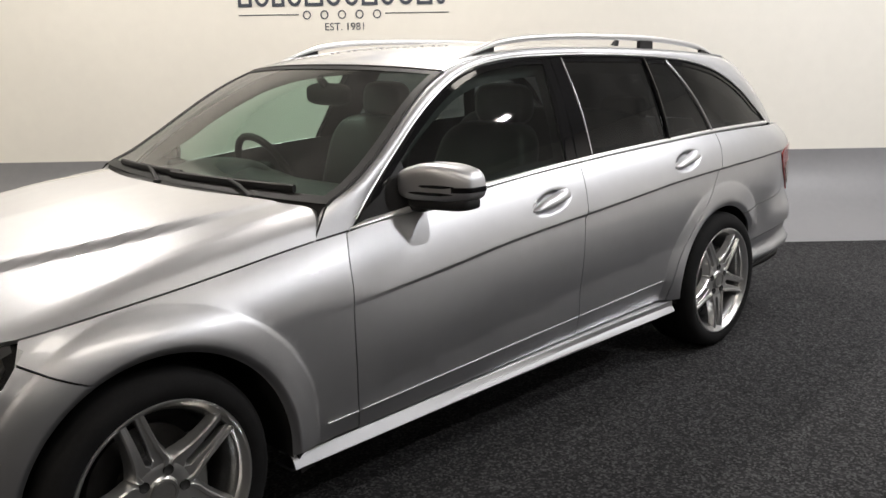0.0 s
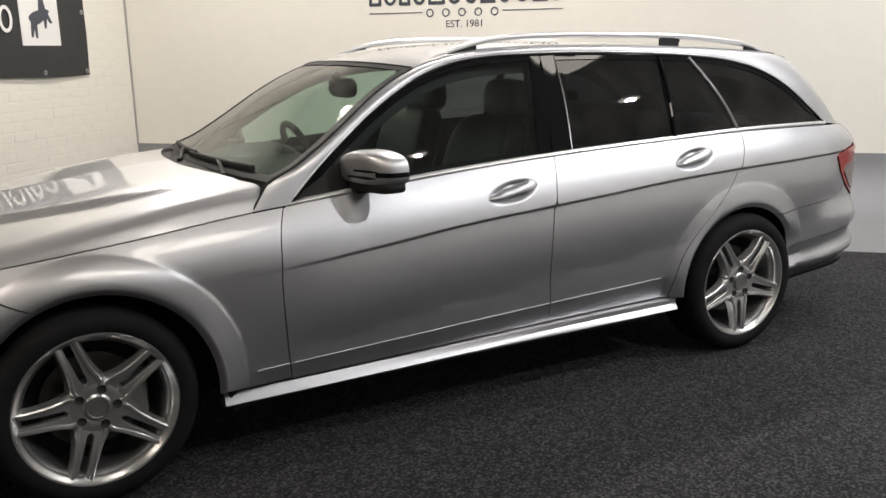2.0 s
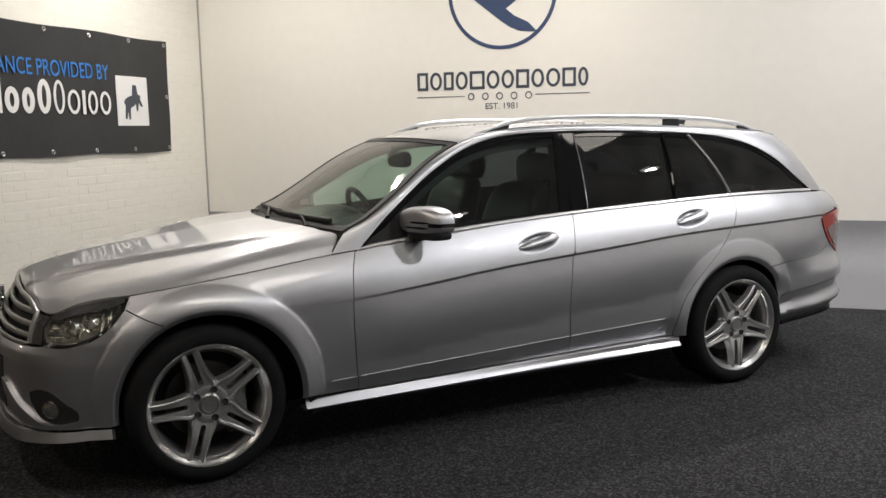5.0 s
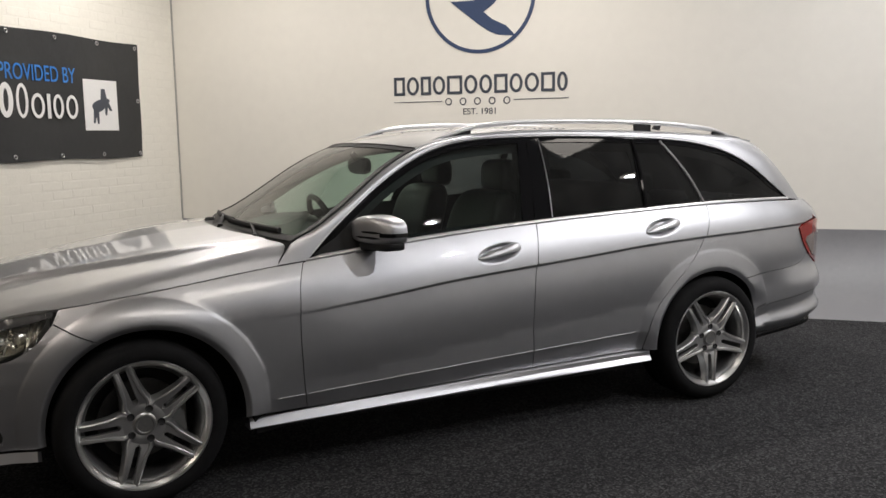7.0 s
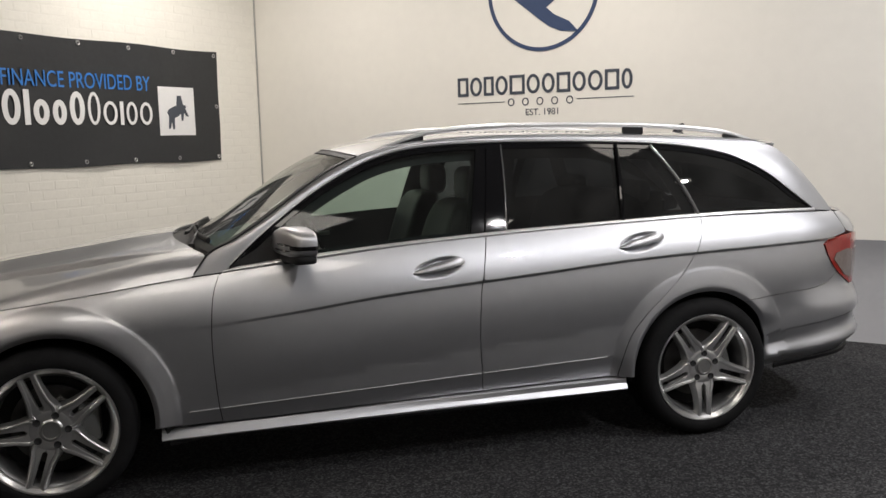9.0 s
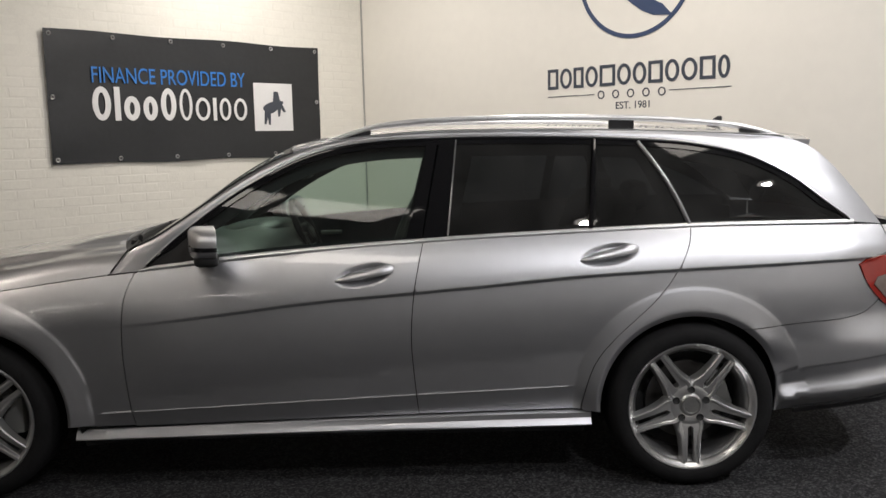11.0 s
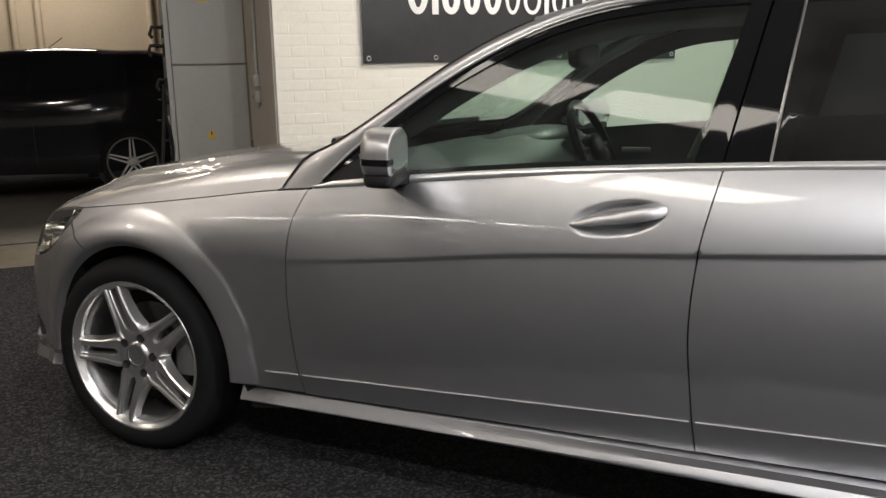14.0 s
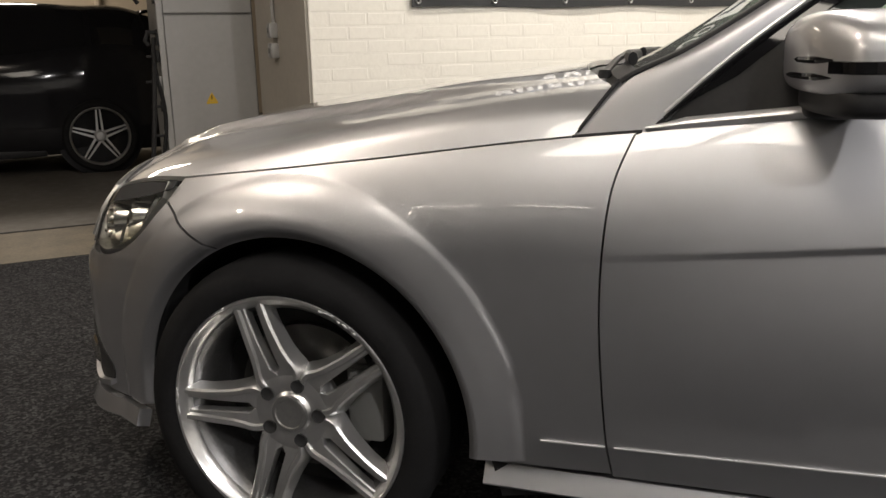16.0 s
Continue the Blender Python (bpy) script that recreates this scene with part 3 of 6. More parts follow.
def inset(s, z):
    """How far the flank lies inside the plan's outline."""
    side = smooth(-0.55, -0.15, s)
    rear = smooth(3.2, 3.6, s)
    top = np.where(s < 0.6, zh(s), zb(s))
    c = zc(np.clip(s, -0.3, 3.7))
    t = np.clip((z - c) / (top - c), 0, 1.3)
    down = np.clip(c - z, 0, 1)
    edge = smooth(0.44, 0.85, s) * (1 - 0.75 * smooth(3.2, 3.55, s))
    soft = (0.25 + 0.75 * smooth(0.6, 1.7, s)) * edge
    up = edge * (0.034 * t + 0.040 * t**2) + (1 - edge) * 0.074 * t**2.1
    below = soft * 0.015 * smooth(0.0, 0.015, down) - 0.012 * edge * np.sin(np.clip(down / 0.30, 0, 1) * math.pi) + 0.020 * np.clip(down / 0.42, 0, 1.2) ** 2.2
    low = 0.05 * np.clip((0.338 + 0.034 * (s - 0.5) - z) / 0.09, 0, 1.5) * 0.34 * (1 - rear) * smooth(0.42, 0.58, s)
    a = np.where(z > c, up, below) + low
    fz = np.interp(z, [0.15, 0.22, 0.30, 0.40, 0.54, 0.570, 0.590, 0.64, 0.68, 0.72, 0.80], [0.05, 0.012, 0.004, -0.002, -0.004, 0.002, 0.018, 0.036, 0.058, 0.090, 0.15])
    fzb = np.interp(z, [0.15, 0.22, 0.30, 0.40, 0.52, 0.60, 0.66, 0.70, 0.74, 0.80], [0.05, 0.012, 0.004, 0.0, 0.004, 0.016, 0.036, 0.058, 0.090, 0.15])
    kf = smooth(-0.70, -0.52, s)
    fz = fz * (1 - kf) + fzb * kf
    # rear bumper: two steps
    l1, l2 = 0.44 + 0.15 * (np.clip(s, 3.1, 3.7) - 3.14), 0.325 + 0.18 * (np.clip(s, 3.1, 3.7) - 3.14)
    rb = np.interp(l1 - z, [0.0, 0.012, 0.065, 0.112, 0.128, 0.19], [0.0, 0.016, 0.018, -0.012, -0.010, 0.05])
    rbf = smooth(3.0, 3.12, s) * smooth(R_R + 0.004, R_R + 0.03, np.hypot(s - AX_R, z - WZ))
    bulge = 0.045 * smooth(3.1, 3.55, s) * (1 - smooth(0.53, 0.67, z))
    a = a * side + fz * (1 - side) + rb * rbf - bulge
    for hx, hz in HANDLES:
        e = dish(s, z, hx, hz)
        a = a + 0.017 * (1 - smooth(0.45, 1.0, e))
    for cx, r0 in ((AX_F, R_F), (AX_R, R_R)):
        r = np.hypot(s - cx, z - WZ)
        wide = 1 - 0.13 * (1 - smooth(0.30, 0.60, z))
        u = (r - r0) / wide
        lip = (1.0 if cx < 1 else 0.6) * np.interp(u, [0.0, 0.006, 0.018, 0.024, 0.060, 0.104, 0.110, 0.116], [0.004, -0.004, -0.0150, -0.0165, -0.0120, -0.0040, -0.0012, 0.0])
        fade = 1.0 if cx < 1 else 1 - smooth(AX_R + 0.10, AX_R + 0.24, s) * (1 - smooth(0.46, 0.58, z))
        a = a * (1 - 0.80 * fade * (1 - np.clip((u - 0.020) / 0.090, 0, 1))) + lip * fade
    return a


def flank(s, z, off=0.0):
    s, z = np.asarray(s, float), np.asarray(z, float)
    x, y, tx, ty = (np.interp(s, PS, A) for A in (PX, PY, TX, TY))
    k = np.hypot(tx, ty)
    i = inset(s, z) - off
    return np.stack((x + ty / k * i, -(y - tx / k * i), z), -1)


def off(f, d):
    return lambda u, v: f(u, v, d)


def arc(cx, r, a0, a1, n=40):
    return [(cx + r * math.cos(radians(a)), WZ + r * math.sin(radians(a))) for a in np.linspace(a0, a1, n)]


gF = spl((0.29, 0.622), (0.34, 0.615), (0.47, 0.605), (0.60, 0.600), (0.705, 0.604), (0.808, 0.617), (0.875, 0.641))
gB = spl((0.29, 1.715), (0.37, 1.708), (0.63, 1.695), (0.79, 1.710), (0.965, 1.745))
GR = [(2.768, 1.0), (2.755, 0.949), (2.727, 0.889), (2.683, 0.81), (2.620, 0.735), (2.545, 0.665), (2.475, 0.600), (2.390, 0.49), (2.355, 0.39), (2.340, 0.312)]
zs = spl((0.386, 0.275), (2.38, 0.304))
G = 0.0018
def outside(lines):
    """Keep the points that lie outside the wheel-arch flares."""
    return [[p for p in l if min(math.hypot(p[0] - AX_F, p[1] - WZ) - R_F, math.hypot(p[0] - AX_R, p[1] - WZ) - R_R) > 0.122] for l in lines]


CREASE = [[(x, float(zc(x)) + d) for x in np.arange(0.1, 3.6, 0.009)] for d in (0.04, 0.014, 0.004, 0.0, -0.005, -0.010, -0.015, -0.022, -0.04, -0.07, -0.11, -0.15, -0.19, -0.24)]
RINGS = [arc(c, r + d, -20, 200, 120) for c, r in ((AX_F, R_F), (AX_R, R_R)) for d in (0.006, 0.012, 0.018, 0.024, 0.042, 0.060, 0.080, 0.095, 0.104, 0.110, 0.116)]
LOWS = [[(x, 0.338 + 0.034 * (x - 0.5) + d) for x in np.arange(0.4, 2.4, 0.014)] for d in (0.02, 0.006, 0.001, -0.004, -0.015, -0.03, -0.045, -0.06)]
BUMPL = [[(x, 0.44 + 0.15 * (x - 3.14) + d) for x in np.arange(3.06, 3.75, 0.012)] for d in (0.004, -0.006, -0.014, -0.04, -0.065, -0.09, -0.112, -0.128, -0.15)]

DISHES = [[(hx + k * (0.122 * math.cos(a) * 0.985 - 0.043 * math.sin(a) * 0.17), hz + k * (0.122 * math.cos(a) * 0.17 + 0.043 * math.sin(a) * 0.985) - 0.001)
           for a in np.linspace(0, 2 * math.pi, 64, endpoint=False)] for hx, hz in HANDLES for k in (0.3, 0.45, 0.6, 0.75, 0.88, 1.0, 1.14)]
CREASE, LOWS, BUMPL = outside(CREASE), outside(LOWS), outside(BUMPL)
BANDS = outside([[(s, z) for s in np.arange(S0 + 0.01, -0.16, 0.013)] for z in (0.52, 0.54, 0.556, 0.570, 0.590, 0.604)])
NOSE = [(s, float(ztop(s))) for s in np.linspace(S0, -0.28, 60)]
HL_LOW = path2([(-0.273, 0.746), (-0.306, 0.712), (-0.354, 0.661), (-0.429, 0.614), (-0.515, 0.595), (-0.622, 0.597)])
HL_IN = [(-0.640, 0.620), (-0.648, 0.655), (-0.634, float(ztop(-0.634)) - 0.004)]
BUMP_GAP = path2([(-0.300, 0.722), (-0.228, 0.684), (-0.143, 0.6455)])

PANELS = {}
for side in (1, -1):
    tag = {}
    # front wing
    a_rear = math.degrees(math.atan2(0.285 - WZ, 0.37))
    o = [(float(gF(z)) - G, z) for z in np.linspace(0.285, 0.868, 30)]
    o += [(x, float(zh(x)) - 0.001) for x in np.linspace(0.640, -0.278, 50)]
    o += [(s + G, z + G) for s, z in BUMP_GAP] + arc(AX_F, R_F, math.degrees(math.atan2(0.6455 - WZ, -0.143 - AX_F)), a_rear, 60)
    sheet("front_wing", o, flank, M_PAINT, CAR, 0.018, CREASE + RINGS, side=side)
    # doors
    o = line2((float(gF(0.29)) + G, float(zs(0.635)) + G), (float(gB(0.29)) - G, float(zs(1.71)) + G)) + [(float(gB(z)) - G, z) for z in np.linspace(0.305, 0.96, 34)]
    o += [(x, float(zb(x)) - 0.001) for x in np.linspace(1.738, 0.650, 50)] + [(float(gF(z)) + G, z) for z in np.linspace(0.868, 0.29, 30)]
    tag["fd"] = sheet("front_door", o, flank, M_PAINT, CAR, 0.03, CREASE + LOWS + DISHES, side=side)
    o = line2((float(gB(0.3)) + G, float(zs(1.72)) + G), (2.338, float(zs(2.34)) + G)) + [(x - G, z) for x, z in path2(GR)[::-1]]
    o += [(x, float(zb(x)) - 0.001) for x in np.linspace(2.757, 1.757, 50)] + [(float(gB(z)) + G, z) for z in np.linspace(0.96, 0.31, 34)]
    tag["rd"] = sheet("rear_door", o, flank, M_PAINT, CAR, 0.03, CREASE + LOWS + RINGS + DISHES, side=side)
    # rear quarter
    a0, a1 = 180 - math.degrees(math.atan2(0.300 - WZ, 0.36)), math.degrees(math.atan2(0.292, 0.192))
    BT = path2([(2.954, 0.611), (3.2, 0.629), (3.38, 0.647), (3.43, 0.660), (3.492, 0.706)])
    o = [(x + G, z) for x, z in path2(GR)] + [(2.350, 0.302)] + arc(AX_R, R_R, a0, a1, 40) + [(s, z + G) for s, z in BT]
    o += path2([(3.484, 0.720), (3.422, 0.795), (3.398, 0.845)]) + [(3.43, 0.868), (3.525, 0.888), (3.548, 0.892)] + [(3.553, 0.985)] + [(x, float(zb(x)) - 0.001) for x in np.linspace(3.54, 2.774, 40)]
    sheet("rear_quarter", o, flank, M_PAINT, CAR, 0.018, CREASE + RINGS, side=side)
    # front bumper, half
    b0 = math.degrees(math.atan2(0.6455 - WZ, -0.143 - AX_F))
    o = arc(AX_F, R_F, 185, b0, 40) + [(s - G, z - G) for s, z in BUMP_GAP[::-1]] + [(s - 0.003, z - 0.004) for s, z in HL_LOW[1:]] + [(-0.66, 0.590), (-0.70, 0.588)]
    o += line2((-0.74, 0.588), (S0, 0.582)) + line2((S0, 0.262), (-0.75, 0.268), 0.03) + line2((-0.72, 0.269), (-0.376, 0.286), 0.03)
    sheet("front_bumper", o, flank, M_PAINT, CAR, 0.02, RINGS + BANDS, side=side)
    o = line2((S0, 0.257), (-0.75, 0.263)) + line2((-0.72, 0.264), (-0.370, 0.281)) + [(-0.366, 0.247)] + line2((-0.45, 0.242), (-0.75, 0.220)) + line2((-0.78, 0.219), (S0, 0.212))
    sheet("bumper_lip", o, lambda u, v: flank(u, v, 0.006 + 0.45 * np.clip(0.29 - v, 0, 0.1)), M_PAINT, CAR, 0.03, side=side, thick=0.03)
    # rear bumper, half
    c0 = a1
    o = [(s, z - G) for s, z in BT] + [(3.60, 0.637), (3.75, 0.637), (S1, 0.637)] + path2([(S1, 0.34), (3.75, 0.335), (3.45, 0.305), (3.138, 0.255)]) + arc(AX_R, R_R, -8, c0, 40)
    sheet("rear_bumper", o, flank, M_PAINT, CAR, 0.03, RINGS + BUMPL, side=side)
    low = path2([(3.20, 0.264), (3.45, 0.302), (3.75, 0.332), (S1, 0.337)])
    o = low + [(s, z - 0.018) for s, z in low[::-1]]
    sheet("bumper_valance", o, off(flank, 0.018), M_MATT, CAR, 0.04, side=side, label="black lower edge of the rear bumper")
    o = line2((3.63, 0.642), (S1, 0.642)) + line2((S1, 0.985), (3.56, 0.985)) + [(3.56, 0.90), (3.66, 0.88)]
    sheet("tailgate_lower", o, flank, M_PAINT, CAR, 0.04, side=side)
    # sill skirt
    o = [(0.392, 0.222), (0.386, 0.272)] + line2((0.42, float(zs(0.42))), (2.375, float(zs(2.375)))) + [(2.378, 0.252)] + line2((2.35, 0.245), (0.42, 0.222))

    def skirt(s, z, d=0.0):
        p = flank(s, z)
        t = np.clip((zs(s) - z) / 0.06, 0, 1.2)
        k = smooth(0.7, 2.2, s)
        w = np.interp(t, [0, 0.05, 0.09, 0.42, 0.48, 0.80, 0.86, 1.2], [0.812, 0.828, 0.833, 0.833, 0.836, 0.849, 0.847, 0.82]) * k + np.interp(t, [0, 0.05, 0.09, 0.68, 0.74, 1.0, 1.2], [0.812, 0.822, 0.826, 0.845, 0.843, 0.812, 0.80]) * (1 - k)
        p[..., 1] = -(w + 0.008 * smooth(1.9, 2.36, s)) - d
        return p
    tt = [0.0, 0.05, 0.09, 0.25, 0.42, 0.48, 0.60, 0.68, 0.74, 0.80, 0.90]
    P = []
    for x in np.linspace(0.388, 2.378, 90):
        row = [skirt(np.array([x]), np.array([float(zs(x)) - 0.06 * t]))[0] - np.array([0, 0, 0.003]) for t in tt]
        P.append([(p[0], p[1] * side, p[2]) for p in [row[0] + np.array([0, 0.05, -0.006])] + row + [row[-1] + np.array([0, 0.08, -0.004])]])
    bm = grid_bm(np.array(P))
    bmesh.ops.recalc_face_normals(bm, faces=bm.faces[:])
    bmesh.ops.solidify(bm, geom=bm.faces[:], thickness=0.008)
    bmesh.ops.recalc_face_normals(bm, faces=bm.faces[:])
    part("side_skirt", bm, M_PAINT, CAR, sharp=24)
    # dark inner shell behind the joints
    o = arc(AX_F, R_F + 0.025, 170, 0, 30) + line2((0.42, 0.2), (2.35, 0.2), 0.1) + arc(AX_R, R_R + 0.025, 180, 0, 30) + [(3.45, 0.4), (3.45, 0.95)] + [(x, float(zb(x)) - 0.03) for x in np.linspace(3.4, 0.66, 20)]
    o += [(0.55, 0.83), (-0.2, 0.74)]
    sheet("inner_shell", o, off(flank, -0.035), M_DARK, CAR, 0.08, side=side)
    # door strips
    for nm, x0, x1, par in (("moulding", 0.50, 0.612, CAR), ("moulding", 0.628, 1.700, tag["fd"]), ("moulding", 1.716, 2.29, tag["rd"])):
        zz = lambda x: 0.338 + 0.034 * (x - 0.5)
        o = [(x, float(zz(x)) + 0.0013) for x in np.linspace(x0, x1, 30)] + [(x, float(zz(x)) - 0.0013) for x in np.linspace(x1, x0, 30)]
        sheet(nm, o, off(flank, 0.003), M_ALU, par, 0.03, side=side, thick=0.004, label="thin bright strip along the door's foot")
    PANELS[side] = tag

# bonnet
E = np.array([flank(s, z) for s, z in NOSE[1:]] + [flank(x, float(zh(x))) for x in np.linspace(-0.26, 0.535, 34)])
order = np.argsort(E[:, 0])
E = E[order]
zmid = spl((-0.70, 0.766), (-0.62, 0.800), (-0.45, 0.838), (-0.2, 0.878), (0.1, 0.916), (0.35, 0.947), (0.55, 0.966))
rows = []
qq = np.unique(np.concatenate((np.sin(np.linspace(-1, 1, 81) * math.pi / 2), np.linspace(-0.97, 0.97, 61))))
uu = np.linspace(0, 1, 400)


def rise(pts, width):
    """How the bonnet climbs from its edge (0) to the middle (1), with softened corners."""
    v = np.interp(uu, *zip(*pts))
    ker = np.ones(width) / width
    pad = np.concatenate((2 * v[0] - v[width:0:-1], v, np.full(width, v[-1])))
    return np.convolve(pad, ker, "same")[width:-width]


FRONT = rise([(0, 0), (0.06, 0.16), (0.16, 0.34), (0.36, 0.62), (0.52, 0.76), (1, 1.0)], 22)
REAR = rise([(0, 0), (0.035, 0.42), (0.085, 0.70), (0.13, 0.79), (0.40, 0.92), (1, 1.0)], 11)
for xe, ye, ze in E:
    ye = abs(ye) - 0.0065
    zc0 = max(float(zmid(xe)), ze)
    y = qq * ye
    tq = np.abs(qq)
    k = float(smooth(-0.45, 0.5, xe))
    pr = np.interp(1 - tq, uu, FRONT) * (1 - k) + np.interp(1 - tq, uu, REAR) * k
    z = ze + 0.002 + (zc0 - ze) * pr
    yr = 0.315 + 0.27 * smooth(-0.75, 0.5, xe)
    step = smooth(-0.72, -0.45, xe) * (1 - 0.8 * smooth(0.1, 0.5, xe))
    z = z + step * (0.020 * np.interp(np.abs(y) - yr, [-0.007, -0.004, 0.018, 0.024], [1, 0.95, 0.06, 0]) - 0.008 * (1 - np.clip(np.abs(y) / yr, 0, 1)))
    back = smooth(0.0, 0.535, xe)
    x = xe + (0.76 * np.clip(z - ze, 0, 0.078) - 0.165 * np.clip(1 - (tq / 0.92) ** 2, 0, 1)) * back
    rows.append(np.stack((x, y, z), 1))
rows_bonnet = rows
bm = grid_bm(np.array(rows), thick=0.0)
bmesh.ops.recalc_face_normals(bm, faces=bm.faces[:])
if sum(f.normal.z for f in bm.faces) < 0:
    bmesh.ops.reverse_faces(bm, faces=bm.faces[:])
bmesh.ops.solidify(bm, geom=bm.faces[:], thickness=0.012)
part("bonnet", bm, M_PAINT, CAR, sharp=60)

# greenhouse
yb_ = spl((0.5, 0.775), (0.64, 0.785), (1.75, 0.788), (2.8, 0.772), (3.2, 0.745), (3.43, 0.715), (3.6, 0.67))


def green(x, z, d=0.0):
    x, z = np.asarray(x, float), np.asarray(z, float)
    h = z - zb(x)
    t = np.clip(h / 0.38, -0.1, 1.2)
    y = yb_(x) - 0.525 * h + 0.018 * np.sin(np.clip(t, 0, 1) * math.pi)
    return np.stack((x, -(y + d * 0.885), z + d * 0.465), -1)


DTOP = path2([(0.655, 0.870), (0.785, 0.988), (0.90, 1.077), (1.03, 1.166), (1.15, 1.233), (1.28, 1.291), (1.42, 1.328), (1.56, 1.345), (1.78, 1.353), (2.1, 1.353), (2.42, 1.343), (2.63, 1.331),
              (2.83, 1.309), (3.03, 1.260), (3.19, 1.178), (3.32, 1.074), (3.42, 0.997)])
OUT = path2([(0.532, 0.856), (0.604, 0.950), (0.70, 0.996), (0.80, 1.056), (0.91, 1.131), (1.02, 1.206), (1.13, 1.268), (1.243, 1.315), (1.45, 1.360), (1.7, 1.382), (2.05, 1.385), (2.42, 1.377), (2.77, 1.362),
             (3.05, 1.345), (3.20, 1.331), (3.295, 1.294), (3.370, 1.224), (3.438, 1.130), (3.495, 1.050), (3.540, 0.985)])
dt = spl(*DTOP[:-2:3], DTOP[-1])
ox = spl(*OUT[:-2:3], OUT[-1])
def even(pts, n):
    """n points spread evenly along a line."""
    p = np.array(pts, float)
    s = np.concatenate(([0], np.cumsum(np.hypot(*np.diff(p, axis=0).T))))
    k = np.linspace(0, s[-1], n)
    return np.stack((np.interp(k, s, p[:, 0]), np.interp(k, s, p[:, 1])), 1)


zbel = lambda x: float(zb(x)) + 0.010
for side in (1, -1):
    nf = 150
    A_, B_ = even(DTOP, nf), even(OUT, nf)
    P = []
    for a, b in zip(A_, B_):
        w = float(smooth(0.62, 0.80, a[0]) * (1 - smooth(3.2, 3.4, a[0])))
        row = [green(a[0], a[1], -0.016)]
        for v in (0, 0.06, 0.16, 0.3, 0.45, 0.6, 0.75, 0.88, 0.96, 1):
            c = a * (1 - v) + b * v
            row.append(green(c[0], c[1], 0.004 + w * (0.012 * math.sin(v * math.pi) ** 0.8 - 0.006 * v)))
        row.append(green(b[0], b[1], -0.016))
        P.append([p * np.array([1, side, 1]) for p in row])
    bm = grid_bm(np.array(P))
    bmesh.ops.recalc_face_normals(bm, faces=bm.faces[:])
    if sum(f.normal.y for f in bm.faces) * side > 0:
        bmesh.ops.reverse_faces(bm, faces=bm.faces[:])
    part("side_frame", bm, M_PAINT, CAR, "silver pillar and roof side frame", sharp=40)
    foot = [(0.5415, 0.868), (0.556, 0.888), (0.574, 0.912), (0.592, 0.936), (0.606, 0.952)]
    part("panel_joint", tube_bm([tuple(green(x, z, 0.0045) * np.array([1, side, 1])) for x, z in path2(foot)], 0.0034, 6), M_DARK, CAR, "dark joint between bonnet and pillar")
    sill = [flank(x, float(zh(x)) + 0.001) + np.array([0, 0.001, 0]) for x in np.linspace(0.536, 0.650, 12)]
    part("panel_joint", tube_bm([tuple(p * np.array([1, side, 1])) for p in sill], 0.0032, 6), M_DARK, CAR, "dark joint between wing and pillar")
    WTOP = [p for p in DTOP if p[1] > float(zb(p[0])) + 0.014]
    bm = tube_bm([tuple(green(x, z + 0.0035, 0.0065) * np.array([1, side, 1])) for x, z in WTOP], 0.0032, 6)
    part("window_trim", bm, M_ALU, CAR, "thin bright trim over the side windows")
    # seal round the side windows
    bm = tube_bm([tuple(green(x, z - 0.006, 0.004) * np.array([1, side, 1])) for x, z in WTOP], 0.005, 8)
    part("window_seal", bm, M_TRIM, CAR, "black rubber window seal")
    dd = np.array(WTOP)
    tn = np.gradient(dd, axis=0)
    tn /= np.hypot(tn[:, 0], tn[:, 1])[:, None]
    inn = dd + np.stack((tn[:, 1], -tn[:, 0]), 1) * (0.026 * np.minimum(1, np.minimum(np.arange(len(dd)), np.arange(len(dd))[::-1]) / 6.0))[:, None]
    sheet("window_frame", [tuple(p) for p in dd] + [tuple(p) for p in inn[::-1]], off(green, 0.004), M_TRIM, CAR, 0.03, side=side, thick=0.01, label="black window frame")
    P = []
    for x in np.linspace(0.655, 3.42, 90):
        k = 0.35 + 0.65 * float(smooth(0.655, 0.72, x))
        P.append([green(x, float(zb(x)) + h * k, d) * np.array([1, side, 1]) for h, d in ((-0.004, 0.002), (-0.002, 0.009), (0.001, 0.0115), (0.006, 0.0110), (0.012, 0.0075), (0.014, 0.005), (0.014, -0.004))])
    bm = grid_bm(np.array(P))
    bmesh.ops.recalc_face_normals(bm, faces=bm.faces[:])
    if sum(f.normal.y for f in bm.faces) * side > 0:
        bmesh.ops.reverse_faces(bm, faces=bm.faces[:])
    part("belt_strip", bm, M_ALU, CAR, "bright chrome strip under the windows")
    top = lambda x: float(dt(x)) - 0.010
    # sail triangle, glass, pillars
    o = [(0.69, zbel(0.69))] + line2((0.70, zbel(0.7)), (0.93, zbel(0.93))) + [(0.905, top(0.905))] + [(x, top(x)) for x in np.linspace(0.89, 0.70, 12)]
    sheet("sail_panel", o, off(green, 0.002), M_MATT, PANELS[side]["fd"], 0.04, side=side)
    fr, rr = (1.678, 1.765), (1.838, 1.880)
    o = [(x, zbel(x)) for x in np.linspace(0.935, fr[0], 20)] + [(fr[1], top(fr[1]))] + [(x, top(x)) for x in np.linspace(1.745, 0.91, 30)]
    sheet("front_window", o, green, M_GLASS_F, PANELS[side]["fd"], 0.05, side=side, thick=0.004, label="lightly tinted side window")
    o = [(x, zbel(x)) for x in np.linspace(fr[0] + 0.002, 1.740, 4)] + [(1.810, top(1.810)), (fr[1] + 0.002, top(fr[1]))]
    sheet("pillar_cover", o, off(green, 0.006), M_TRIM, PANELS[side]["fd"], 0.04, side=side)
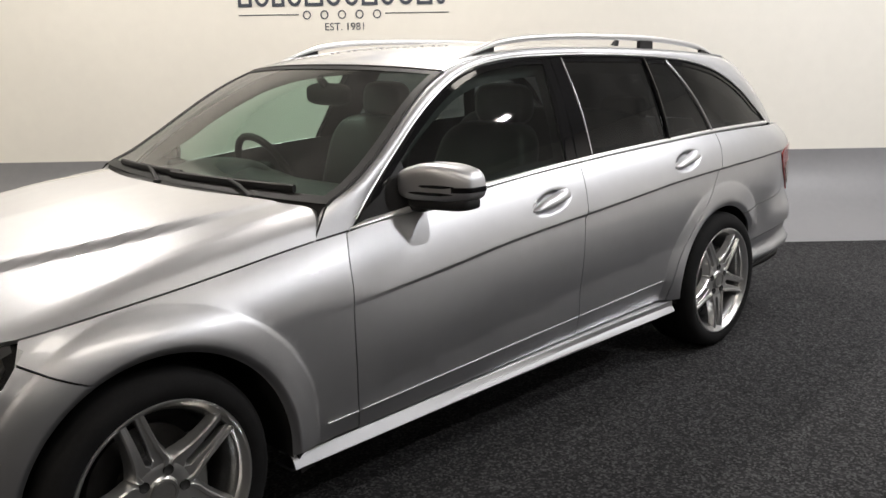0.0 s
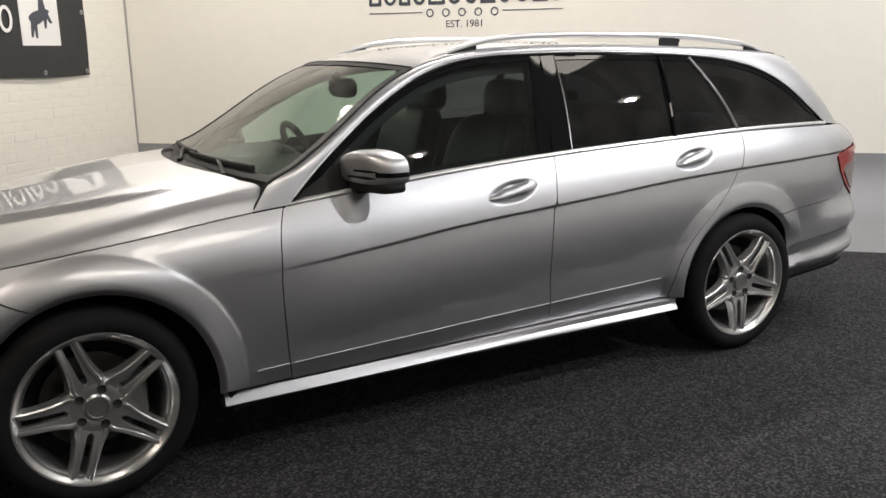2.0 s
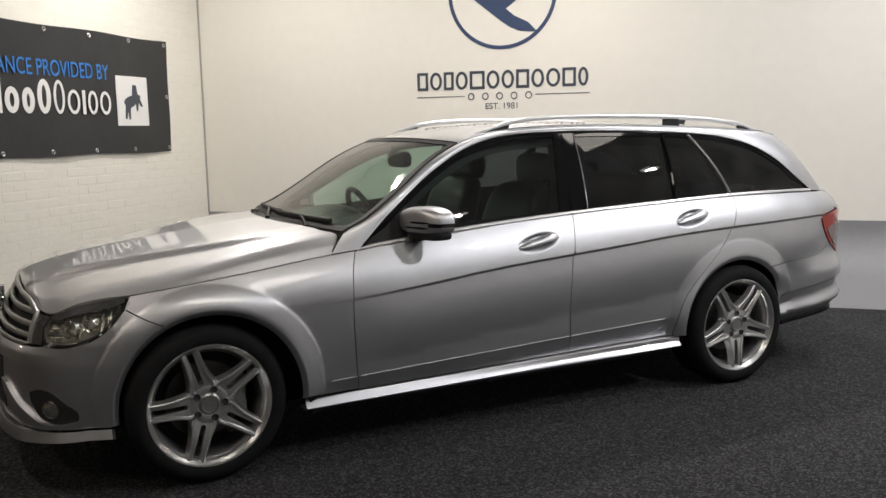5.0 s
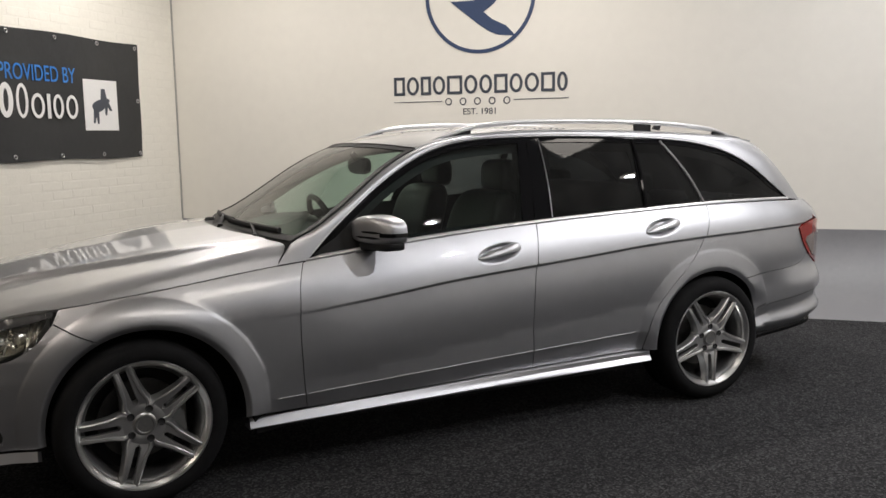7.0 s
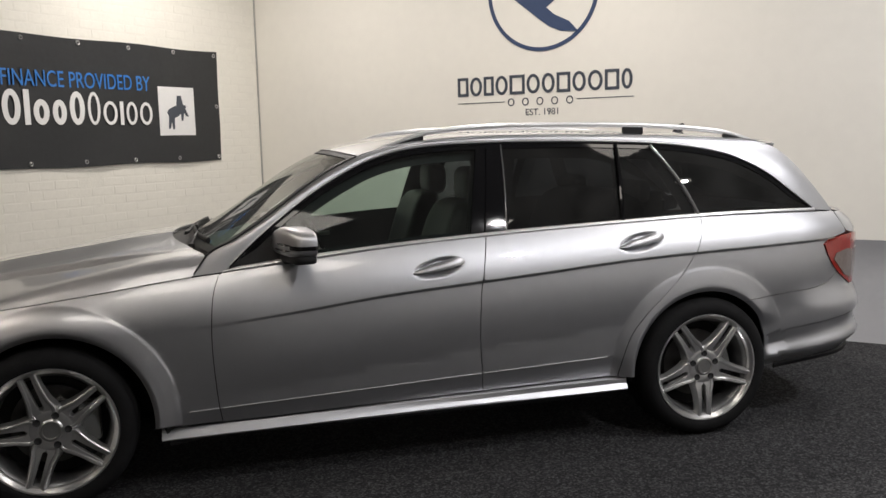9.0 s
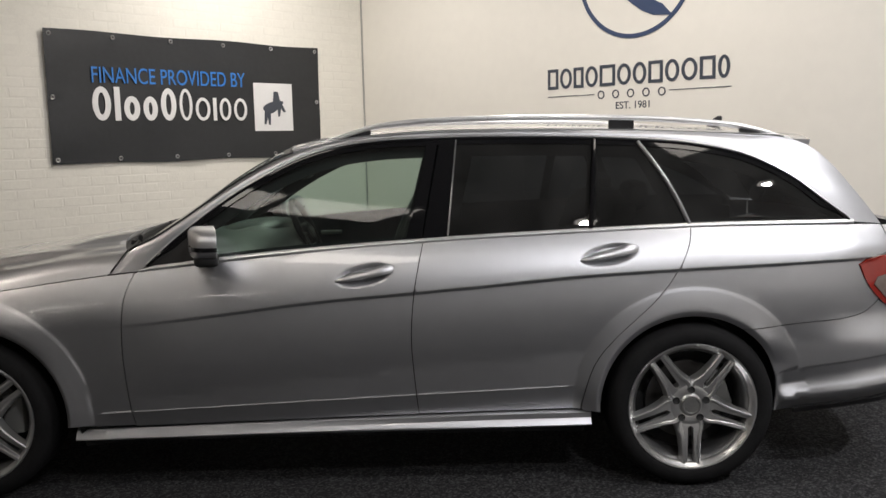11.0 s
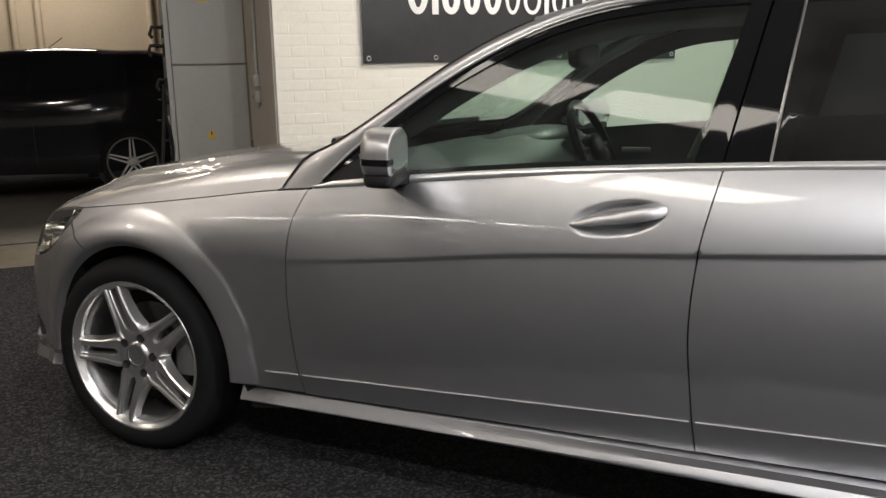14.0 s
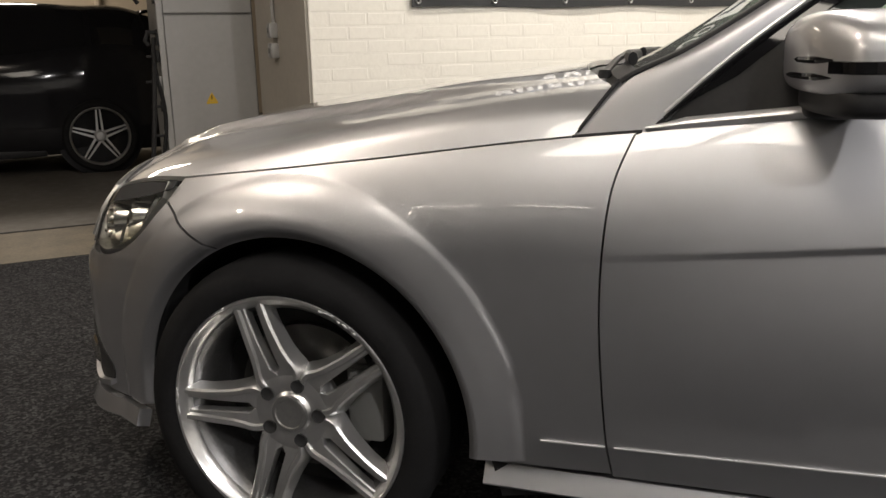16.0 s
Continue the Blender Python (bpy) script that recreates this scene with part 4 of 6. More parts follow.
    o = [(x, zbel(x)) for x in np.linspace(1.745, rr[0], 4)] + [(rr[1], top(rr[1])), (1.816, top(1.816))]
    sheet("pillar_cover", o, off(green, 0.006), M_TRIM, PANELS[side]["rd"], 0.04, side=side)
    o = [(x, zbel(x)) for x in np.linspace(rr[0] + 0.006, 2.382, 20)] + [(2.426, top(2.426))] + [(x, top(x)) for x in np.linspace(2.41, rr[1] + 0.006, 20)]
    sheet("rear_window", o, green, M_GLASS_R, PANELS[side]["rd"], 0.05, side=side, thick=0.004, label="dark tinted side window")
    bm = tube_bm([tuple(green(rr[0] + (rr[1] - rr[0]) * k + 0.002, zbel(1.87) + (top(1.91) - zbel(1.87)) * k, 0.005) * np.array([1, side, 1])) for k in np.linspace(0, 1, 8)], 0.0035, 6)
    part("pillar_bead", bm, M_BEAD, PANELS[side]["rd"], "thin bright bead")
    bm = tube_bm([tuple(green(2.385 + 0.044 * k, zbel(2.39) + (top(2.43) - zbel(2.39)) * k, 0.004) * np.array([1, side, 1])) for k in np.linspace(0, 1, 8)], 0.010, 8)
    part("window_divider", bm, M_TRIM, PANELS[side]["rd"], "glossy black window bar")
    cl = lambda k: (2.766 - 0.165 * k + 0.014 * math.sin(k * math.pi), zbel(2.766) + (top(2.60) - zbel(2.766)) * k)
    o = [(x, zbel(x)) for x in np.linspace(2.397, 2.752, 10)] + [(cl(k)[0] - 0.012, cl(k)[1]) for k in np.linspace(0.05, 1, 12)] + [(x, top(x)) for x in np.linspace(2.578, 2.440, 6)]
    sheet("quarter_window", o, green, M_GLASS_R, PANELS[side]["rd"], 0.05, side=side, thick=0.004, label="dark tinted quarter window")
    bm = tube_bm([tuple(green(*cl(k), 0.003) * np.array([1, side, 1])) for k in np.linspace(0, 1, 12)], 0.009, 8)
    part("pillar_bead", bm, M_BEAD, CAR, "dull metal slanting pillar edge")
    o = [(x, zbel(x)) for x in np.linspace(2.783, 3.405, 20)] + [(x, top(x)) for x in np.linspace(3.39, 2.622, 30)] + [(cl(k)[0] + 0.012, cl(k)[1]) for k in np.linspace(0.97, 0.05, 12)]
    sheet("load_window", o, green, M_GLASS_R, CAR, 0.05, side=side, thick=0.004, label="dark tinted load bay window")

# windscreen, roof, tailgate glass between the side frames
i_top = min(range(len(OUT)), key=lambda k: abs(OUT[k][0] - 1.24))
i_bot = min(range(len(OUT)), key=lambda k: abs(OUT[k][0] - 0.600))
i_end = min(range(len(OUT)), key=lambda k: abs(OUT[k][0] - 3.20))
qq = np.linspace(-1, 1, 33)


def across(pts, bow, crown, d=0.006, shrink=0.0):
    rows = []
    n = len(pts)
    for k, (x, z) in enumerate(pts):
        p = green(x, z, d)
        b, c = bow(k / (n - 1)), crown(k / (n - 1))
        rows.append(np.stack((p[0] + b * (1 - qq**2), (p[1] + shrink) * -qq * -1, p[2] + c * (1 - np.abs(qq) ** 2.4)), 1))
    return np.array(rows)


def up_part(name, rows, material, label="", thick=0.006, sharp=50):
    bm = grid_bm(rows)
    bmesh.ops.recalc_face_normals(bm, faces=bm.faces[:])
    if sum(f.normal.z for f in bm.faces) < 0:
        bmesh.ops.reverse_faces(bm, faces=bm.faces[:])
    if thick:
        bmesh.ops.solidify(bm, geom=bm.faces[:], thickness=thick)
    return part(name, bm, material, CAR, label, sharp=sharp)


ws = across(OUT[i_bot:i_top + 1], lambda k: -0.100 + 0.030 * k, lambda k: 0.004 + 0.018 * k, 0.0)
up_part("windscreen", ws, M_GLASS_W, "slightly green windscreen", thick=0.0)
up_part("roof", across(OUT[i_top:i_end + 1], lambda k: -0.07 + 0.12 * k, lambda k: 0.022 + 0.010 * k, 0.006), M_PAINT, "silver roof panel")
up_part("tailgate_upper", across(OUT[i_end:], lambda k: 0.05 - 0.03 * k, lambda k: 0.032 - 0.018 * k, -0.012), M_GLASS_R, "dark rear window")
for sg in (1, -1):
    bm = tube_bm([tuple(np.array(ws[k][0 if sg > 0 else -1]) + np.array([0.002, 0, -0.001])) for k in range(len(ws))], 0.006, 8)
    part("windscreen_seal", bm, M_MATT, CAR, "black windscreen edge")
part("windscreen_seal", tube_bm([tuple(p + np.array([0, 0, 0.003])) for p in ws[-1]], 0.004, 8), M_MATT, CAR, "black windscreen edge")

# wheels
def wheel(name, x, y, width, flip):
    w = empty(name, Matrix.Identity(4), "", "")
    w.parent = CAR
    for key in ("label", "category"):
        if key in w:
            del w[key]
    w["label"] = "silver five twin-spoke alloy wheel with low black tyre"
    w.matrix_local = pose(x, y, WZ, 0, 0, 180 if flip else 0)
    h = width
    tyre = [(0.238, 0.002), (0.246, -0.006), (0.262, -0.013), (0.285, -0.012), (0.303, 0.000), (0.313, 0.016), (0.317, 0.034)]
    for k in range(4):
        c = 0.045 + (h - 0.09) * k / 3
        tyre += [(0.318, c - 0.005), (0.318, c + 0.012), (0.311, c + 0.014), (0.311, c + 0.020)]
    tyre += [(0.317, h - 0.03), (0.303, h), (0.262, h + 0.01), (0.238, h - 0.005)]
    part("tyre", lathe_bm(tyre, 72), M_RUBBER, w, "low-profile black tyre")
    rim = [(0.239, 0.012), (0.247, 0.004), (0.2485, -0.003), (0.245, -0.009), (0.240, -0.008), (0.2365, -0.002), (0.229, 0.004), (0.2235, 0.014), (0.222, 0.020)]
    part("rim", lathe_bm(rim, 72), M_RIM, w, "polished silver rim lip")
    part("barrel", lathe_bm([(0.2225, 0.018), (0.215, 0.026), (0.208, 0.044), (0.203, 0.10), (0.2, h - 0.02), (0.238, h - 0.01)], 72), M_RIM_SHADE, w, "inner barrel of the rim, shade put into its colour")
    part("brake_disc", lathe_bm([(0.155, 0.105), (0.155, 0.125), (0.09, 0.125), (0.06, 0.06), (0.0, 0.06)][::-1] + [(0.155, 0.105), (0.08, 0.105), (0.07, 0.06)], 48), M_DISC, w, "steel brake disc")
    # dark disc added for the shade behind the spokes
    part("barrel_shade_disc", lathe_bm([(0.205, 0.13), (0.0, 0.14)], 40), M_DARK, w)
    bm = join_bm(box_bm(0.09, 0.085, -0.08, 0.17, 0.15, 0.08, 0.012))
    part("brake_caliper", bm, M_CABDARK, w)
    # hub with five bolts and a cap
    part("hub", lathe_bm([(0.0, 0.016), (0.03, 0.014), (0.036, 0.012), (0.044, 0.020), (0.052, 0.018), (0.075, 0.0185), (0.086, 0.022), (0.092, 0.034), (0.092, 0.055), (0.085, 0.075)], 40), M_RIM, w)
    part("centre_cap", lathe_bm([(0.0, 0.0095), (0.029, 0.010), (0.0305, 0.007), (0.0365, 0.0075), (0.0385, 0.016)], 32), M_SLAT, w, "round silver centre cap")
    for k in range(5):
        a = radians(108 + 36 + 72 * k)
        bm = lathe_bm([(0.0, 0.0205), (0.010, 0.020), (0.0138, 0.0175), (0.0142, 0.028)], 14)
        bmesh.ops.translate(bm, verts=bm.verts[:], vec=(0.060 * math.cos(a), -0.004, 0.060 * math.sin(a)))
        part("wheel_bolt", bm, M_DARK, w)
    # kerb scuffs on the lip
    rs = random.Random(9)
    for a0, n0 in ((50, 7), (118, 4), (171, 5)):
        for q0 in range(n0):
            a, rr0 = radians(a0 + q0 * 3.1 + rs.uniform(-1, 1)), rs.uniform(0.2385, 0.2455)
            bm = blob_bm(0, 0, 0, rs.uniform(0.003, 0.008), 0.0010, rs.uniform(0.0012, 0.0026), 0.8, 0.9, 10, 6)
            bmesh.ops.transform(bm, matrix=Matrix.Translation((rr0 * math.cos(a), -0.0088, rr0 * math.sin(a))) @ Matrix.Rotation(math.pi / 2 - a + rs.uniform(-0.3, 0.3), 4, "Y"), verts=bm.verts[:])
            part("scuff_mark", bm, M_SCUFF, w, "bare metal kerb scuff")
    # five pairs of spokes, each with a raised outer ridge
    for k in range(5):
        a = radians(108 + 72 * k)
        for sg in (-1, 1):
            rows = []
            for r in np.linspace(0.062, 0.238, 18):
                ui = 0.0090 + 0.0035 * (r - 0.06) / 0.18
                if r < 0.092:
                    ui = 0.0
                uo = float(np.interp(r, [0.06, 0.075, 0.09, 0.105, 0.13, 0.18, 0.225, 0.24], [0.041, 0.0485, 0.0475, 0.0425, 0.038, 0.0345, 0.0335, 0.037]))
                t = (r - 0.06) / 0.18
                y = 0.017 - 0.012 * math.sin(t * 2.2) - 0.003 * t
                dp = 0.034 - 0.008 * t
                w_ = uo - ui
                fl = float(np.interp(r, [0.06, 0.08, 0.10, 0.13, 0.18, 0.24], [0.010, 0.013, 0.012, 0.010, 0.008, 0.010]))
                rd_ = min(0.011, w_ * 0.5)
                sec = [(ui, y + dp), (ui, y + 0.008), (ui + 0.002, y + 0.005), (uo - rd_ - 0.003, y + 0.0045), (uo - rd_, y - 0.0015), (uo - 0.003, y - 0.0025), (uo + 0.0012, y + 0.002), (uo + fl * 0.55, y + dp * 0.55), (uo + fl, y + dp)]
                rows.append([(r * math.cos(a) - sg * u * math.sin(a), v, r * math.sin(a) + sg * u * math.cos(a)) for u, v in sec])
            bm = grid_bm(np.array(rows), close_v=True)
            bmesh.ops.recalc_face_normals(bm, faces=bm.faces[:])
            part("spoke", bm, M_RIM, w, sharp=24)
    return w


HUB = 0.868
WH = wheel("wheel", 0.0, -HUB, 0.225, False)
for x, y, r in ((AX_R, -HUB, 0), (0.0, HUB, 180), (AX_R, HUB, 180)):
    copy_thing(WH, pose(x, y, WZ, 0, 0, r + (3.5 if x < 1 else 0)) @ pose(0, 0, 0, 0, 0 if x < 1 else -18, 0))
WH.matrix_local = pose(-0.006, -HUB, WZ, 0, 0, 3.5)
for cx, r0 in ((AX_F, R_F), (AX_R, R_R)):
    for sg in (-1, 1):
        n = 28
        P = []
        for kk in (0.0, 0.3, 1.0):
            row = []
            for a in np.linspace(-0.12, math.pi + 0.12, n):
                x, z = cx + (r0 + 0.010) * math.cos(a), WZ + (r0 + 0.010) * math.sin(a)
                y0 = abs(float(flank(np.array([cx + r0 * math.cos(a)]), np.array([WZ + r0 * math.sin(a)]))[0][1])) - 0.008
                row.append((x, sg * (y0 + (0.55 - y0) * kk), z))
            P.append(row)
        P = np.array(P)
        bm = grid_bm(P)
        part("wheel_housing", join_bm(bm, box_bm(cx - 0.38, sg * 0.50, 0.18, cx + 0.38, sg * 0.55, 0.72)), M_DARK, CAR, "black wheel housing")
part("underbody", box_bm(-0.55, -0.60, 0.19, 3.2, 0.60, 0.26, 0.03), M_DARK, CAR, "dark underbody")
for x0, x1 in ((0.42, 2.36),):
    part("underbody", box_bm(x0 + 0.05, -0.72, 0.21, x1, 0.72, 0.26, 0.02), M_DARK, CAR)

# ---- car details ----
for side in (1, -1):
    K = np.array([1, side, 1])
    fd, rd = PANELS[side]["fd"], PANELS[side]["rd"]

    def mir(m, bm):
        """Lay left-hand geometry on this side."""
        if side < 0:
            bmesh.ops.scale(bm, vec=(1, -1, 1), verts=bm.verts[:])
            bmesh.ops.reverse_faces(bm, faces=bm.faces[:])
        return bm
    # door handles: a flat-faced grip with a sharp lower edge over the dish
    for (hx, hz), par in zip(HANDLES, (fd, rd)):
        ya, yz = (float(flank(np.array([hx + 0.135 * e]), np.array([hz + 0.023 * e]))[0][1]) for e in (-1, 1))
        P = []
        for k in np.linspace(-1, 1, 30):
            x, z = hx + 0.119 * k, hz - 0.0030 + 0.0200 * k
            y = ya + (yz - ya) * (k + 1) / 2
            e = max(0.0, 1 - abs(k) ** 5)
            tall = 0.12 + 0.88 * (0.25 + 0.45 * smooth(-1, -0.3, k) + 0.30 * smooth(-0.2, 0.7, k)) * e**0.5
            sec = ((-0.012, -0.0045), (0.006, -0.0065), (0.0165, -0.0095), (0.0185, -0.0080), (0.0195, -0.0030), (0.0180, 0.0070), (0.0130, 0.0180), (0.0030, 0.0255), (-0.012, 0.0270))
            P.append([(x - 0.17 * v * tall, y - d * (0.15 + 0.85 * e) + 0.010 * (1 - e), z + v * tall) for d, v in sec])
        bm = grid_bm(np.array(P), close_v=True)
        for end in (0, -1):
            bm.faces.new([min(bm.verts, key=lambda w: (w.co - Vector(p)).length) for p in P[end]])
        bmesh.ops.recalc_face_normals(bm, faces=bm.faces[:])
        part("door_handle", mir(0, bm), M_PAINT, par, "silver grip handle", sharp=32)
    # outside mirror
    def bend(X, Y, Z):
        up = np.clip(Z / 0.058, 0, 1)
        X = np.where(X < 0, X * (1 + 0.26 * smooth(-0.11, -0.02, Y)), X)
        X = X - Y * 0.30 + 0.010 * up * smooth(0.0, -0.12, Y)
        Z = np.where(Z > 0, Z * (1 - 0.22 * smooth(0.0, -0.13, Y) - 0.30 * smooth(0.03, 0.12, Y)), Z)
        Y = np.where(Y < 0, Y * (1 - 0.13 * up), Y)
        X = np.where(X > 0.03 - Y * 0.3, 0.03 - Y * 0.3 + (X - 0.03 + Y * 0.3) * 0.2, X)
        return X, Y, Z
    mirror = part("outside_mirror", mir(0, blob_bm(0.947, -0.885, 0.994, 0.055, 0.120, 0.058, 0.45, 0.42, 48, 26, bend)), M_PAINT, fd, "silver door mirror with black foot and two dark slots")
    part("mirror_foot", mir(0, blob_bm(0.944, -0.892, 0.932, 0.046, 0.100, 0.023, 0.5, 0.45, 32, 12, lambda X, Y, Z: (X - Y * 0.3, Y, Z))), M_MATT, mirror, "black plastic underside")
    part("mirror_arm", mir(0, blob_bm(0.925, -0.800, 0.918, 0.040, 0.055, 0.020, 0.5, 0.5, 24, 10)), M_MATT, mirror, "black mirror arm")
    bm = grid_bm(np.array([[(0.978 - y * 0.30 + 0.0035, -0.885 + y, 0.982 + z) for z in np.linspace(-0.040, 0.036, 8)] for y in np.linspace(-0.092, 0.085, 10)]), thick=0.004)
    bmesh.ops.recalc_face_normals(bm, faces=bm.faces[:])
    part("mirror_glass", mir(0, bm), M_CHROME, mirror, "mirror glass")
    band = blob_bm(0.947, -0.885, 0.994, 0.0556, 0.1215, 0.0105, 0.22, 0.42, 64, 8, lambda X, Y, Z: bend(X, Y, Z - 0.017))
    bmesh.ops.delete(band, geom=[f for f in band.faces if f.calc_center_median().y > -0.955], context="FACES")
    part("indicator_lamp", mir(0, band), M_TRIM, mirror, "dark glossy indicator at the mirror's outer end")
    for dz, y0, y1 in ((-0.010, -0.962, -0.812), (0.012, -0.962, -0.842)):
        pts = []
        for y in np.linspace(y0, y1, 14):
            Y = y + 0.885
            e = (1 - (abs(Y) / 0.124) ** (2 / 0.42)) ** (0.42 / 2) if abs(Y) < 0.124 else 0.1
            pts.append((0.947 - 0.055 * e * 0.99 * (1 + 0.26 * float(smooth(-0.11, -0.02, Y))) - Y * 0.30 + 0.0032, y, 0.974 + dz))
        part("mirror_slot", mir(0, tube_bm(pts, 0.0056, 8, flat=1.0, taper=[0.4 + 0.6 * min(1, k / 3, (13 - k) / 3) for k in range(14)])), M_TRIM, mirror, "dark narrow slot")
    # lamps at the nose
    o = [(s, z - 0.004) for s, z in NOSE if -0.630 < s < -0.285][::-1] + HL_IN[::-1] + HL_LOW[::-1]
    ob_ = [(s, min(z, float(ztop(s)) - 0.034)) for s, z in o if s < -0.305]
    lamp = sheet("headlight", ob_, off(flank, -0.055), M_LAMPDARK, CAR, 0.04, side=side, thick=-0.045, label="clear headlight with chrome reflectors")
    for s_, z_, r_ in ((-0.595, 0.640, 0.036), (-0.515, 0.655, 0.042), (-0.430, 0.672, 0.034)):
        p = flank(s_, z_, -0.045)
        n = np.array([-math.cos(0.9 + s_ * 0.6), -math.sin(0.9 + s_ * 0.6), 0])
        bm = lathe_bm([(0.0, 0.03), (r_ * 0.45, 0.026), (r_ * 0.55, 0.012), (r_ * 0.62, 0.010), (r_ * 0.9, -0.018), (r_, -0.022), (r_ * 1.03, -0.012), (r_, 0.03)], 28, "x")
        ang = math.atan2(n[1], n[0]) - math.pi
        bmesh.ops.transform(bm, matrix=Matrix.Translation(p) @ Matrix.Rotation(ang, 4, "Z"), verts=bm.verts[:])
        part("reflector", mir(0, bm), M_LAMPIN, lamp, "round chrome reflector")
    for z_ in (0.628, 0.650, 0.672):
        pts = [tuple(flank(s, z_ + 0.05 * max(s + 0.6, 0), -0.02)) for s in np.linspace(-0.635, -0.545, 10)]
        part("lamp_bar", mir(0, tube_bm(pts, 0.006, 6)), M_LAMPIN, lamp, "chrome bar inside the lamp")
    for s_ in (-0.565, -0.475, -0.395, -0.365):
        pts = [tuple(flank(s_ + 0.01 * (z - 0.65) / 0.05, z, -0.030)) for z in np.linspace(0.615 + 0.12 * max(s_ + 0.5, 0), float(ztop(s_)) - 0.040, 8)]
        part("lamp_rib", mir(0, tube_bm(pts, 0.007, 6)), M_LAMPIN, lamp, "chrome rib inside the lamp")
    sheet("lens", o, off(flank, 0.001), M_LENS, lamp, 0.04, side=side, thick=0.004, label="clear plastic lens")
    brow = [(s, z - 0.005) for s, z in NOSE if -0.63 < s < -0.29]
    o2 = brow + [(s, z - 0.030 * math.sin((s + 0.635) / 0.352 * 3.1) ** 0.6 - 0.002) for s, z in brow[::-1]]
    sheet("lamp_brow", o2, off(flank, 0.003), M_SMOKE, lamp, 0.03, side=side, thick=0.003, label="smoky upper lamp edge")
    # fog lamp recess and lower air intake
    o = path2([(-0.492, 0.312), (-0.487, 0.334), (-0.537, 0.383), (-0.605, 0.428), (-0.66, 0.430), (-0.70, 0.416)]) + path2([(-0.698, 0.38), (-0.650, 0.318), (-0.57, 0.300), (-0.500, 0.306)])
    fog = sheet("fog_lamp_recess", o, off(flank, 0.003), M_DARK, CAR, 0.03, side=side, thick=0.003, label="black recess with round fog lamp")
    p = flank(-0.597, 0.357, 0.002)
    bm = lathe_bm([(0.0, -0.010), (0.025, -0.008), (0.034, -0.002), (0.038, 0.010)], 24, "x")
    bmesh.ops.transform(bm, matrix=Matrix.Translation(p) @ Matrix.Rotation(0.95, 4, "Z"), verts=bm.verts[:])
    part("fog_lamp", mir(0, bm), M_LAMPIN, fog, "round fog lamp")
    o = path2([(-0.489, 0.313), (-0.571, 0.299), (-0.65, 0.304), (-0.713, 0.332), (-0.795, 0.374), (-0.875, 0.424)]) + path2([(-0.93, 0.435), (-0.91, 0.385), (-0.83, 0.325), (-0.73, 0.288), (-0.645, 0.276), (-0.57, 0.284), (-0.492, 0.300)])
    sheet("bumper_blade", o, off(flank, 0.014), M_PAINT, CAR, 0.012, side=side, thick=0.018)
    # tail lamp
    T = path2([(3.60, 0.640), (3.489, 0.712), (3.426, 0.790), (3.403, 0.843)]) + [(3.432, 0.863), (3.525, 0.882), (3.60, 0.886), (3.70, 0.880)] + path2([(3.71, 0.80), (3.70, 0.72), (3.665, 0.66), (3.625, 0.643)])
    tl = sheet("tail_light", T, off(flank, 0.006), M_RED, CAR, 0.025, side=side, thick=0.03, label="red and clear wrap-round tail light")
    o = [(3.462, 0.768), (3.475, 0.796), (3.55, 0.812), (3.69, 0.812), (3.69, 0.69), (3.60, 0.668), (3.54, 0.690)]
    sheet("reverse_lens", o, off(flank, 0.010), M_TAILCLEAR, tl, 0.03, side=side, thick=0.004, label="clear lens band")
    # roof rail
    RP = path2([(1.285, 1.322), (1.36, 1.351), (1.45, 1.379), (1.54, 1.403), (1.68, 1.420), (1.9, 1.429), (2.2, 1.429), (2.43, 1.425), (2.64, 1.417), (2.85, 1.401), (3.05, 1.375), (3.15, 1.350), (3.25, 1.320)], 0.04)
    rail = part("roof_rail", mir(0, tube_bm([(x, -0.545 + 0.02 * max(x - 2.6, 0), z) for x, z in RP], 0.0130, 12, flat=0.95, taper=[0.30 + 0.70 * min(k / 7, 1, (len(RP) - 1 - k) / 6) for k in range(len(RP))])), M_ALU, CAR, "satin aluminium roof rail")
    for x0, x1 in ((1.34, 1.54), (2.50, 2.60), (3.03, 3.20)):
        zr = spl(*[p for p in RP])
        xs = np.linspace(x0, x1, 8)
        rows = [[(x, -0.545 + dy, zz) for dy, zz in ((-0.009, float(ox(x)) - 0.005), (-0.009, float(zr(x)) - 0.010), (0.009, float(zr(x)) - 0.010), (0.009, float(ox(x)) - 0.005))] for x in xs]
        bm = grid_bm(np.array(rows), close_v=True)
        bm.verts.ensure_lookup_table()
        bm.faces.new([bm.verts[k] for k in range(4)])
        bm.faces.new([bm.verts[len(bm.verts) - 4 + k] for k in range(4)])
        bmesh.ops.recalc_face_normals(bm, faces=bm.faces[:])
        part("rail_foot", mir(0, bm), M_MATT, rail, "black rail foot")

# grille: dark back, chrome slats, frame and a plain round badge
o = [(s, float(ztop(s)) - 0.008) for s in np.linspace(S0, -0.735, 26)] + [(-0.716, 0.66), (-0.706, 0.604)] + line2((-0.74, 0.598), (S0, 0.592))
GRILLE = sheet("grille", o, off(flank, -0.04), M_DARK, CAR, 0.05, thick=-0.03, label="dark radiator grille with chrome slats")
sheet("grille_back", o, off(flank, -0.04), M_DARK, GRILLE, 0.05, thick=-0.03, side=-1)


def round_nose(z, s_end, d):
    pts = [flank(s, z, d) for s in np.linspace(s_end, S0, 14)]
    return [tuple(p) for p in pts] + [tuple(p * np.array([1, -1, 1])) for p in pts[-2::-1]]


